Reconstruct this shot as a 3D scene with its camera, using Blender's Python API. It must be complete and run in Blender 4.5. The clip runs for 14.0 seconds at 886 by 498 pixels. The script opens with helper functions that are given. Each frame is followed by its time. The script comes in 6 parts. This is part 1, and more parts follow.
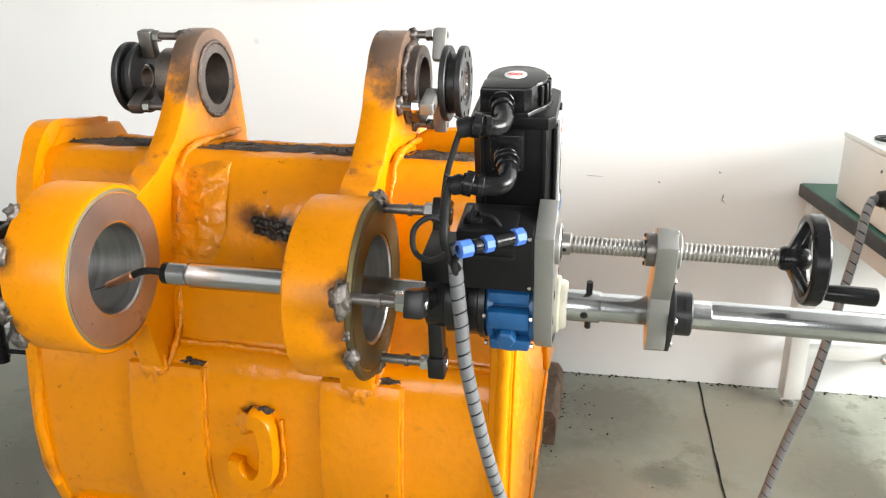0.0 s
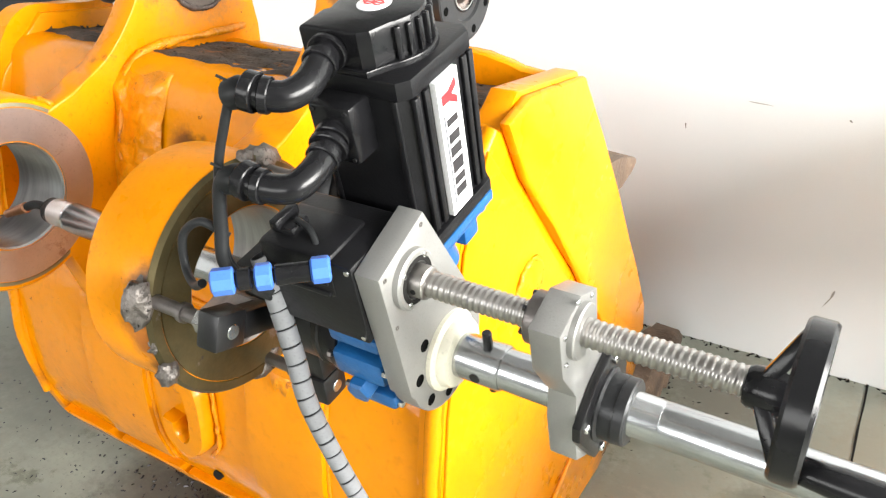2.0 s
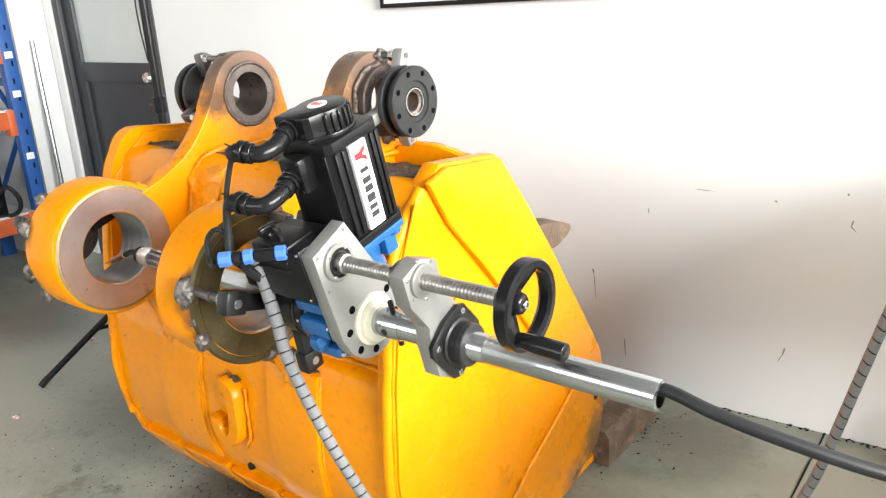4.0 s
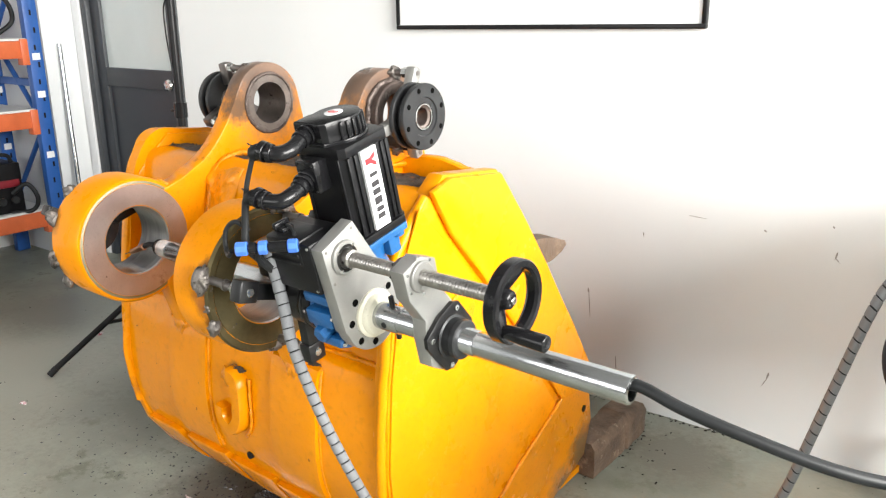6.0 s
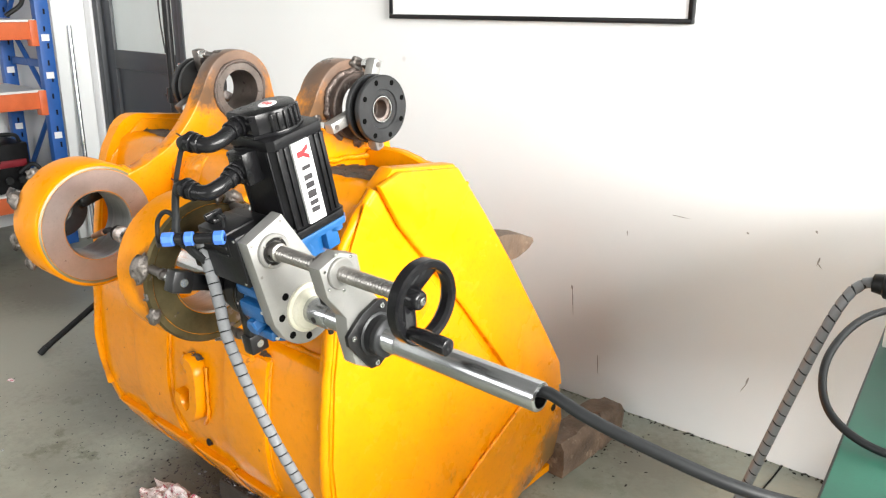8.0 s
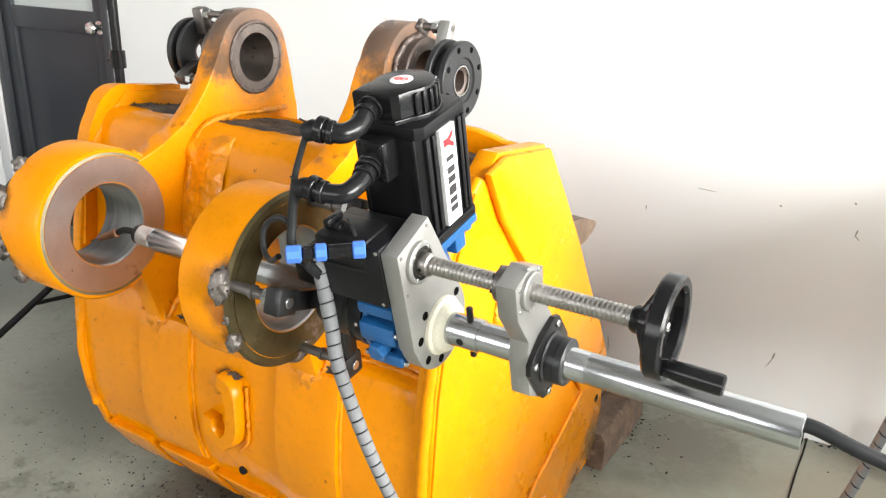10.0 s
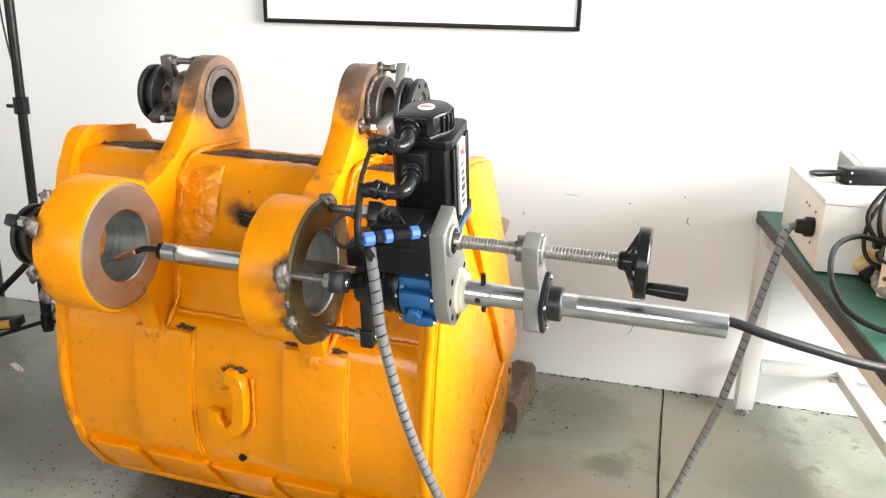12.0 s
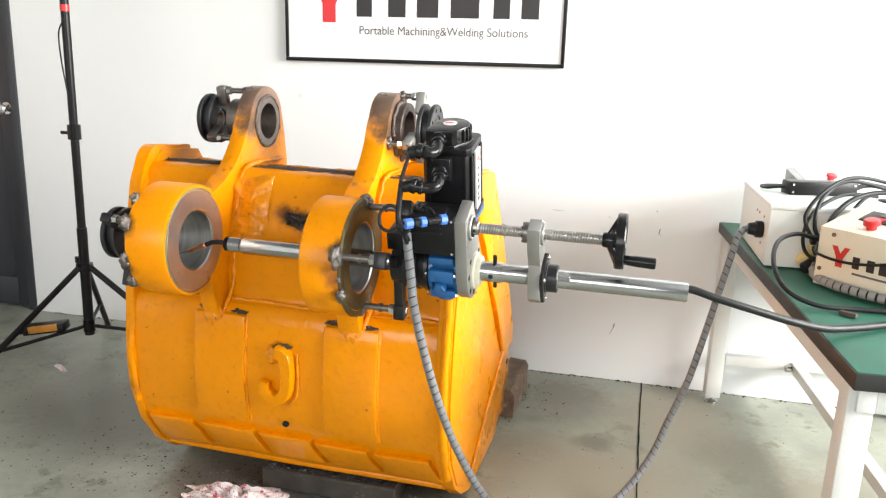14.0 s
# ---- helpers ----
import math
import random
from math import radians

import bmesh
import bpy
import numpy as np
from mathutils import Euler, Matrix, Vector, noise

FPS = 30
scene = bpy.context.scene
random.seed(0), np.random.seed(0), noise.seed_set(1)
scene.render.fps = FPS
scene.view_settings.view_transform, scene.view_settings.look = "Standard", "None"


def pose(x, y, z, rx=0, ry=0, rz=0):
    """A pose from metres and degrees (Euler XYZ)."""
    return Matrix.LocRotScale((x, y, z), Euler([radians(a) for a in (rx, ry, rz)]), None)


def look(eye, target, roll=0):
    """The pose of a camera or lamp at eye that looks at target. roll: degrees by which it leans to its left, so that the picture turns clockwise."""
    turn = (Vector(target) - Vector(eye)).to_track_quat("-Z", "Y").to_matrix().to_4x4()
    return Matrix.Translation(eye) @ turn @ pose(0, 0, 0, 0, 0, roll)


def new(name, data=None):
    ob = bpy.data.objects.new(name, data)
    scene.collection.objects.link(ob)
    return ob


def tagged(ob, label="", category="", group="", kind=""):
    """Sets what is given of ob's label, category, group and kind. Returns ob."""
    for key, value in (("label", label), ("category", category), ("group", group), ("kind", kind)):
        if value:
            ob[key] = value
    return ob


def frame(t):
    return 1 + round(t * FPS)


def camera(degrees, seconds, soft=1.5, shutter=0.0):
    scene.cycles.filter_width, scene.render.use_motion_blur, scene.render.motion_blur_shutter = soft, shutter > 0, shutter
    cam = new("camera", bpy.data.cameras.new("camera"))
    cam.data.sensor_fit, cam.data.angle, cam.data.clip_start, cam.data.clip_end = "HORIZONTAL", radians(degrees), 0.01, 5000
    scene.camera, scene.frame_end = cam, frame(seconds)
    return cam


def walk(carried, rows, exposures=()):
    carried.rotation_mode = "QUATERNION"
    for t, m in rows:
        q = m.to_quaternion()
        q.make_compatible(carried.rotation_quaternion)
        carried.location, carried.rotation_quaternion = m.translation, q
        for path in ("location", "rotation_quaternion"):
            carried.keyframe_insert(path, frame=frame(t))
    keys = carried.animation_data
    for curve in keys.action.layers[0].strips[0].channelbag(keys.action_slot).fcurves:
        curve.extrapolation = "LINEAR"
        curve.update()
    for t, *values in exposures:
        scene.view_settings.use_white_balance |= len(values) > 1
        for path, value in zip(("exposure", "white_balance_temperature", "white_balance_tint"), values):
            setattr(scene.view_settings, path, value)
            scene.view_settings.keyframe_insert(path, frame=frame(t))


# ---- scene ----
cam = camera(58.4, 14.0, 1.25)
PATH = [
    (0, (1.162, -2.688, 1.341), (0.846, -0.813, 0.72), 0.2),
    (0.5, (1.332, -2.529, 1.328), (0.795, -0.739, 0.616), 0.4),
    (1, (1.402, -2.393, 1.323), (0.735, -0.705, 0.481), 0.0),
    (1.5, (1.397, -2.211, 1.332), (0.663, -0.596, 0.409), 0.4),
    (2, (1.486, -2.119, 1.361), (0.619, -0.576, 0.429), -0.1),
    (2.5, (1.696, -2.069, 1.377), (0.659, -0.609, 0.487), -2.0),
    (3, (1.81, -2.13, 1.391), (0.704, -0.669, 0.589), -3.8),
    (3.5, (1.897, -2.306, 1.401), (0.779, -0.803, 0.699), -3.9),
    (3.7, (1.931, -2.374, 1.397), (0.816, -0.854, 0.728), -3.7),
    (5.8, (2.046, -2.514, 1.388), (0.912, -0.969, 0.816), -0.4),
    (6, (2.046, -2.512, 1.392), (0.911, -0.969, 0.816), -0.3),
    (6.5, (2.045, -2.488, 1.39), (0.901, -0.955, 0.805), 0.0),
    (7, (2.098, -2.433, 1.398), (0.932, -0.921, 0.803), 0.2),
    (7.5, (2.163, -2.392, 1.402), (0.974, -0.9, 0.801), 0.5),
    (7.7, (2.173, -2.383, 1.403), (0.978, -0.897, 0.8), 0.6),
    (9.8, (1.762, -2.475, 1.38), (0.799, -0.856, 0.707), 2.4),
    (10, (1.664, -2.445, 1.384), (0.757, -0.802, 0.694), 2.0),
    (10.5, (1.471, -2.503, 1.384), (0.783, -0.759, 0.686), 1.5),
    (11, (1.333, -2.685, 1.395), (0.834, -0.867, 0.728), 1.2),
    (11.5, (1.358, -2.816, 1.405), (0.911, -0.966, 0.791), 2.1),
    (12, (1.469, -2.944, 1.404), (1.008, -1.088, 0.819), 2.0),
    (12.5, (1.525, -3.001, 1.414), (1.06, -1.141, 0.846), 1.8),
    (13, (1.512, -3.074, 1.399), (1.054, -1.205, 0.854), 1.8),
    (13.5, (1.485, -3.226, 1.399), (1.043, -1.346, 0.881), 1.8),
    (14, (1.476, -3.364, 1.393), (1.056, -1.471, 0.905), 2.1),
]
walk(cam, [(t, look(eye, target, roll)) for t, eye, target, roll in PATH],
     ((0, -0.18), (0.5, 0.06), (1.0, 0.23), (1.5, 0.17), (2.0, 0.15), (2.5, 0.0), (3.5, -0.02), (7.7, -0.13), (10.0, -0.08), (11.5, -0.07), (14.0, -0.12)))

# ---- light ----
world = bpy.data.worlds.new("overcast_sky")
scene.world = world
world.use_nodes = True
sky = world.node_tree.nodes.new("ShaderNodeTexSky")
sky.sky_type, sky.sun_disc, sky.sun_elevation, sky.sun_rotation = "NISHITA", False, radians(40), radians(100)
world.node_tree.links.new(sky.outputs[0], world.node_tree.nodes["Background"].inputs[0])
world.node_tree.nodes["Background"].inputs[1].default_value = 0.12


def window_light(name, eye, target, wide, high, watts, colour=(1.0, 0.98, 0.95)):
    lamp = bpy.data.lights.new(name, "AREA")
    lamp.shape, lamp.size, lamp.size_y, lamp.energy, lamp.color = "RECTANGLE", wide, high, watts, colour
    ob = new(name, lamp)
    ob.matrix_world = look(eye, target)
    return ob


window_light("daylight_right", (4.95, -1.9, 2.05), (0, -1.9, 1.75), 3.0, 1.7, 690, (1.0, 0.985, 0.945))
window_light("daylight_behind", (0.6, -6.45, 2.0), (0.6, 0, 1.9), 4.2, 1.7, 150, (1.0, 0.985, 0.95))

# ---- materials ----


def mat(name, base, rough=0.5, metal=0.0, var=0.12, scale=12.0, bump=0.15, fine=220.0, dirt=None, dirt_at=0.62, dirt_scale=9.0,
        spots=(), transmission=0.0, coat=0.0, glow=0.0, stretch=(1, 1, 1), rough_var=0.12, per_piece=0.0, dist=0.002, spec=0.5, flecks=0.045):
    """A node material: broad tone changes, fine grain, stains with ragged outlines, relief."""
    m = bpy.data.materials.new(name)
    m.use_nodes = True
    nt = m.node_tree
    N, L = nt.nodes, nt.links
    bsdf = N["Principled BSDF"]
    co = N.new("ShaderNodeTexCoord")
    mp = N.new("ShaderNodeMapping")
    mp.inputs["Scale"].default_value = stretch
    L.new(co.outputs["Object"], mp.inputs[0])

    def noise_tex(s, detail=5.0, r=0.6):
        n = N.new("ShaderNodeTexNoise")
        n.inputs["Scale"].default_value, n.inputs["Detail"].default_value, n.inputs["Roughness"].default_value = s, detail, r
        L.new(mp.outputs[0], n.inputs["Vector"])
        return n

    def mix(fac, a, b):
        x = N.new("ShaderNodeMix")
        x.data_type = "RGBA"
        for sock, v in ((x.inputs[0], fac), (x.inputs[6], a), (x.inputs[7], b)):
            if hasattr(v, "links"):
                L.new(v, sock)
            else:
                sock.default_value = v if isinstance(v, float) else (*v, 1)
        return x.outputs[2]

    def ramp(src, lo, hi):
        r = N.new("ShaderNodeMapRange")
        r.inputs[1].default_value, r.inputs[2].default_value = lo, hi
        L.new(src, r.inputs[0])
        return r.outputs[0]

    broad, grain = noise_tex(scale), noise_tex(fine, 2.0)
    dark = tuple(max(c * (1 - 2 * var), 0) for c in base)
    light = tuple(min(c * (1 + var), 1) for c in base)
    colour = mix(ramp(broad.outputs[0], 0.3, 0.7), dark, light)
    colour = mix(ramp(grain.outputs[0], 0.55, 0.8), colour, tuple(c * 0.8 for c in base))
    if per_piece:
        info = N.new("ShaderNodeObjectInfo")
        mul = N.new("ShaderNodeMapRange")
        mul.inputs[3].default_value, mul.inputs[4].default_value = 0, per_piece
        L.new(info.outputs["Random"], mul.inputs[0])
        colour = mix(mul.outputs[0], colour, tuple(c * 0.45 for c in base))
    if dirt:
        n = noise_tex(dirt_scale, 9.0, 0.72)
        colour = mix(ramp(n.outputs[0], dirt_at, dirt_at + 0.06), colour, dirt)
        n = noise_tex(dirt_scale * 4.3, 6.0, 0.7)
        colour = mix(ramp(n.outputs[0], dirt_at + flecks, dirt_at + flecks + 0.03), colour, tuple(c * 0.3 for c in dirt))
    for centre, radius, tone in spots:
        v = N.new("ShaderNodeVectorMath")
        v.operation = "DISTANCE"
        L.new(co.outputs["Object"], v.inputs[0])
        v.inputs[1].default_value = centre
        wob = noise_tex(38.0, 6.0, 0.7)
        a = N.new("ShaderNodeMath")
        a.operation = "MULTIPLY_ADD"
        L.new(wob.outputs[0], a.inputs[0])
        a.inputs[1].default_value = radius * 1.1
        L.new(v.outputs["Value"], a.inputs[2])
        r = N.new("ShaderNodeMapRange")
        r.inputs[1].default_value, r.inputs[2].default_value, r.inputs[3].default_value, r.inputs[4].default_value = radius * 0.95, radius * 1.6, 0.95, 0.0
        L.new(a.outputs[0], r.inputs[0])
        colour = mix(r.outputs[0], colour, tone)
    L.new(colour, bsdf.inputs["Base Color"])
    rr = N.new("ShaderNodeMapRange")
    rr.inputs[3].default_value, rr.inputs[4].default_value = max(rough - rough_var, 0.02), min(rough + rough_var, 1)
    L.new(broad.outputs[0], rr.inputs[0])
    L.new(rr.outputs[0], bsdf.inputs["Roughness"])
    bsdf.inputs["Metallic"].default_value = metal
    bsdf.inputs["Specular IOR Level"].default_value = spec
    bsdf.inputs["Transmission Weight"].default_value = transmission
    bsdf.inputs["Coat Weight"].default_value = coat
    bsdf.inputs["Coat Roughness"].default_value = 0.12
    if glow:
        bsdf.inputs["Emission Color"].default_value, bsdf.inputs["Emission Strength"].default_value = (*base, 1), glow
    if bump:
        b1 = N.new("ShaderNodeBump")
        b1.inputs["Strength"].default_value, b1.inputs["Distance"].default_value = bump, dist
        mid = noise_tex(scale * 4, 4.0)
        add = N.new("ShaderNodeMath")
        add.operation = "ADD"
        L.new(grain.outputs[0], add.inputs[0])
        L.new(mid.outputs[0], add.inputs[1])
        L.new(add.outputs[0], b1.inputs["Height"])
        L.new(b1.outputs[0], bsdf.inputs["Normal"])
    return m


YEL = (0.80, 0.272, 0.0004)
CHAR = (0.02, 0.014, 0.010)
paint = mat("yellow_paint", YEL, 0.25, 0, 0.07, 5, 0.25, 60, (0.46, 0.13, 0.008), 0.63, 12, spec=0.22)
shell_paint = mat("yellow_shell_paint", YEL, 0.16, 0, 0.06, 4, 0.34, 45, (0.52, 0.145, 0.004), 0.63, 7, spec=0.28, dist=0.004, coat=0.1, rough_var=0.06,
                  spots=(((-0.43, 0.19, 0.872), 0.045, (0.34, 0.11, 0.010)), ((-0.405, 0.19, 0.855), 0.04, (0.34, 0.11, 0.010)), ((-0.52, 0.20, 0.918), 0.034, (0.26, 0.085, 0.01)), ((-0.497, 0.20, 0.908), 0.036, CHAR), ((-0.47, 0.195, 0.902), 0.036, CHAR), ((-0.445, 0.193, 0.898), 0.036, CHAR), ((-0.42, 0.19, 0.893), 0.034, CHAR), ((-0.50, 0.11, 0.53), 0.03, CHAR)))
side_paint = mat("yellow_side_paint", YEL, 0.28, 0, 0.05, 4, 0.2, 70, (0.5, 0.16, 0.01), 0.66, 9, spec=0.2,
                 spots=(((0.05, 1.04, 0.08), 0.17, (0.12, 0.085, 0.06)), ((0.05, 0.86, 0.0), 0.11, (0.16, 0.11, 0.07)), ((0.05, 0.95, 0.12), 0.07, (0.22, 0.13, 0.05)), ((-0.985, 0.13, 0.35), 0.04, (0.3, 0.1, 0.01))))
boss_paint = mat("yellow_boss_paint", YEL, 0.3, 0, 0.07, 6, 0.2, 120, (0.45, 0.14, 0.01), 0.62, 12, spec=0.2,
                 spots=(((-0.115, -0.14, 0.06), 0.035, CHAR), ((-0.115, -0.13, -0.05), 0.03, CHAR)))
boss_paint_b = mat("yellow_scorched_paint", YEL, 0.3, 0, 0.07, 6, 0.2, 120, (0.45, 0.14, 0.01), 0.62, 12, spec=0.2,
                   spots=(((0.0, -0.145, 0.05), 0.038, CHAR), ((0.0, -0.135, -0.06), 0.034, CHAR), ((-0.01, -0.14, -0.01), 0.05, (0.30, 0.10, 0.02)), ((0.0, 0.06, 0.14), 0.04, (0.2, 0.13, 0.09))))
lug_paint = mat("yellow_lug_paint", YEL, 0.3, 0, 0.07, 6, 0.2, 120, (0.45, 0.13, 0.01), 0.62, 12, spec=0.2,
                spots=(((0.0, 0.435, 1.215), 0.165, (0.17, 0.12, 0.095)), ((-0.03, 0.37, 1.22), 0.09, (0.12, 0.08, 0.06)), ((0.0, 0.32, 1.15), 0.05, (0.12, 0.07, 0.04))))
weld_paint = mat("painted_weld", YEL, 0.33, 0, 0.14, 18, 0.7, 60, (0.25, 0.07, 0.01), 0.62, 26, spec=0.32, dist=0.004, coat=0.3)
grime = mat("oily_grime", (0.078, 0.058, 0.044), 0.75, 0, 0.4, 20, 0.9, 160, (0.28, 0.10, 0.02), 0.60, 14, dist=0.004)
char_weld = mat("charred_weld", (0.022, 0.018, 0.015), 0.34, 0.3, 0.4, 40, 0.5, 160, (0.09, 0.055, 0.02), 0.6, 40)
rust = mat("worn_tooth_steel", (0.17, 0.115, 0.08), 0.68, 0.25, 0.3, 14, 0.7, 120, (0.30, 0.22, 0.16), 0.58, 12, dist=0.004)
machined = mat("machined_face", (0.52, 0.46, 0.435), 0.34, 0.85, 0.12, 7, 0.08, 300, (0.38, 0.29, 0.25), 0.62, 12, stretch=(1, 1, 1))
rim_steel = mat("bright_machined_steel", (0.27, 0.25, 0.17), 0.5, 0.7, 0.1, 12, 0.06, 400)
bore_steel = mat("bored_steel", (0.40, 0.40, 0.40), 0.34, 0.9, 0.15, 8, 0.12, 260, stretch=(9, 1, 1))
burnt = mat("heat_tinted_steel", (0.13, 0.105, 0.05), 0.46, 0.75, 0.3, 8, 0.2, 200, (0.22, 0.19, 0.17), 0.6, 12)
brown_steel = mat("scorched_steel", (0.16, 0.125, 0.11), 0.5, 0.6, 0.3, 14, 0.4, 180, (0.30, 0.26, 0.24), 0.6, 16)
weld = mat("bare_weld", (0.20, 0.18, 0.165), 0.48, 0.8, 0.3, 40, 0.6, 120, (0.05, 0.045, 0.04), 0.56, 30, dist=0.003)
eye_steel = mat("worn_eye_steel", (0.22, 0.185, 0.165), 0.42, 0.8, 0.2, 14, 0.2, 200, (0.13, 0.10, 0.085), 0.58, 18)
stud_steel = mat("dull_stud_steel", (0.22, 0.20, 0.19), 0.4, 0.85, 0.2, 20, 0.15, 200)
chrome = mat("ground_bar_steel", (0.47, 0.48, 0.49), 0.22, 1.0, 0.07, 14, 0.05, 300, stretch=(0.3, 1, 1), rough_var=0.07)
screw_steel = mat("lead_screw_steel", (0.42, 0.40, 0.38), 0.36, 1.0, 0.12, 20, 0.05, 300)
nickel = mat("plated_bolt_steel", (0.66, 0.66, 0.65), 0.25, 1.0, 0.1, 30, 0.05)
alu = mat("bead_blasted_aluminium", (0.335, 0.332, 0.318), 0.45, 0.6, 0.06, 10, 0.12, 700, (0.40, 0.40, 0.38), 0.66, 14)
black = mat("black_painted_metal", (0.008, 0.008, 0.009), 0.34, 0, 0.2, 14, 0.12, 400, (0.02, 0.02, 0.02), 0.68, 20, spec=0.22)
oxide = mat("black_oxide_steel", (0.012, 0.012, 0.013), 0.33, 0.2, 0.25, 18, 0.1, 300, (0.05, 0.047, 0.045), 0.66, 22)
blued = mat("blued_spool_steel", (0.042, 0.043, 0.045), 0.38, 0.4, 0.15, 18, 0.08, 300, (0.06, 0.058, 0.055), 0.68, 22, spec=0.3)
plastic = mat("glossy_black_plastic", (0.009, 0.009, 0.010), 0.22, 0, 0.15, 18, 0.05, 200, spec=0.26)
rubber = mat("black_cable_rubber", (0.014, 0.015, 0.016), 0.45, 0, 0.15, 12, 0.1, 300, (0.035, 0.035, 0.035), 0.66, 20, spec=0.24)
blue = mat("blue_gearbox_paint", (0.010, 0.095, 0.27), 0.36, 0, 0.1, 10, 0.25, 160, (0.02, 0.07, 0.16), 0.7, 16, coat=0.2)
blue_plastic = mat("blue_plastic", (0.055, 0.16, 0.56), 0.42, 0, 0.06, 16, 0.05)
nylon = mat("cream_nylon", (0.66, 0.635, 0.52), 0.45, 0, 0.03, 10, 0.05)
hose_grey = mat("grey_spiral_wrap", (0.185, 0.19, 0.20), 0.45, 0, 0.08, 14, 0.1, 300, (0.11, 0.11, 0.11), 0.66, 18, per_piece=0.08)
copper = mat("copper_nozzle", (0.62, 0.32, 0.19), 0.33, 1.0, 0.15, 30, 0.1)
wall_paint = mat("white_wall_paint", (0.775, 0.795, 0.80), 0.75, 0, 0.012, 1.6, 0.06, 500, (0.71, 0.72, 0.71), 0.66, 3.2,
                 spots=(((0.05, 0.0, 1.17), 0.012, (0.66, 0.66, 0.66)),))
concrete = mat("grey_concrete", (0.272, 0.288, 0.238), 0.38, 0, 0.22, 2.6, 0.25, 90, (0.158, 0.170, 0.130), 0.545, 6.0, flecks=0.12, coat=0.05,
               # the two big pale patches paint in daylight missing on the left
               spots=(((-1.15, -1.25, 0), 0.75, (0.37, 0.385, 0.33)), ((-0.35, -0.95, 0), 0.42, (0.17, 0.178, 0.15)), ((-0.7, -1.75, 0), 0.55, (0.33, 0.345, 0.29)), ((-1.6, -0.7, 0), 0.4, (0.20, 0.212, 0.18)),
                      # oil stains at the bucket, deepened with painted shade under its belly
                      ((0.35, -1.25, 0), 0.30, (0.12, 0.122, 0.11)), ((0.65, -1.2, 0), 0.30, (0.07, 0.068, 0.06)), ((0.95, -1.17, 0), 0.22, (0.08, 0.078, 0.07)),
                      # brownish and tan patches on the right, some darker than the base
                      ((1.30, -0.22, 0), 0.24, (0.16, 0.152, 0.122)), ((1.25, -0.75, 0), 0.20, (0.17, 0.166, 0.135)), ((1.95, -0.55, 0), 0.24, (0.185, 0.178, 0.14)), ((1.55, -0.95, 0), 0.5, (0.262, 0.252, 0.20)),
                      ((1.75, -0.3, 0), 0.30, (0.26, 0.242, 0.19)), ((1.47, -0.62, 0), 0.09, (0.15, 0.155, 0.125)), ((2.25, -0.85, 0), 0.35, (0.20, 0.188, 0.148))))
hole_black = mat("hole_black", (0.003, 0.003, 0.003), 0.9, spec=0.05)
joint_dark = mat("dark_joint", (0.018, 0.017, 0.016), 0.9, spec=0.1)
bench_green = mat("green_bench_mat", (0.018, 0.115, 0.075), 0.5, 0, 0.1, 8, 0.1, 300, (0.03, 0.09, 0.07), 0.66, 12)
bench_edge = mat("black_bench_edge", (0.02, 0.02, 0.02), 0.5)
bench_white = mat("pale_grey_bench_steel", (0.62, 0.63, 0.61), 0.42, 0, 0.03, 6, 0.06, 200, (0.5, 0.5, 0.48), 0.7, 8)
cabinet_white = mat("cream_cabinet_paint", (0.73, 0.76, 0.74), 0.4, 0, 0.02, 6, 0.06, 300, (0.66, 0.66, 0.62), 0.72, 9)
cabinet_pale = mat("ivory_cabinet_paint", (0.77, 0.73, 0.60), 0.42, 0, 0.02, 6, 0.06, 300)
red = mat("red_plastic", (0.62, 0.025, 0.03), 0.35, 0, 0.05, 10, 0.03)
white = mat("white_label", (0.80, 0.80, 0.81), 0.4, 0, 0.01, 10, 0.0)
ink = mat("black_ink", (0.02, 0.018, 0.02), 0.5, 0, 0.05, 10, 0.0)
grey_ink = mat("grey_ink", (0.12, 0.12, 0.13), 0.5, 0, 0.05, 10, 0.0)
door_grey = mat("anthracite_door", (0.035, 0.04, 0.047), 0.42, 0, 0.08, 5, 0.08, 300)
frosted = mat("frosted_glass", (0.60, 0.66, 0.65), 0.35, 0, 0.03, 3, 0.05, 200, coat=0.3)
rack_blue = mat("blue_rack_paint", (0.02, 0.10, 0.36), 0.4, 0, 0.1, 8, 0.1)
rack_orange = mat("orange_rack_paint", (0.62, 0.135, 0.045), 0.42, 0, 0.08, 8, 0.1, 200, (0.4, 0.1, 0.05), 0.7, 12)
cloth = mat("pink_patterned_cloth", (0.72, 0.66, 0.66), 0.85, 0, 0.05, 10, 0.3, 300, (0.42, 0.05, 0.09), 0.54, 42)
swarf = mat("steel_swarf", (0.10, 0.10, 0.11), 0.35, 0.8, 0.4, 30, 0.1)
dark_block = mat("dirty_support_block", (0.048, 0.040, 0.032), 0.75, 0, 0.3, 10, 0.5, 120, (0.13, 0.11, 0.09), 0.6, 12)
foam = mat("yellow_foam", (0.72, 0.60, 0.30), 0.8, 0, 0.08, 20, 0.4)
red_case = mat("dark_red_case", (0.20, 0.012, 0.02), 0.4)
ceiling_white = mat("grey_roof_sheet", (0.23, 0.232, 0.232), 0.8)
far_paint = mat("grey_shed_wall", (0.20, 0.205, 0.21), 0.8)

# ---- mesh helpers ----


def thing(name, m, label, category, group="", kind=""):
    ob = new(name)
    ob.matrix_world = m
    ob.empty_display_size = 0.05
    return tagged(ob, label, category, group, kind)


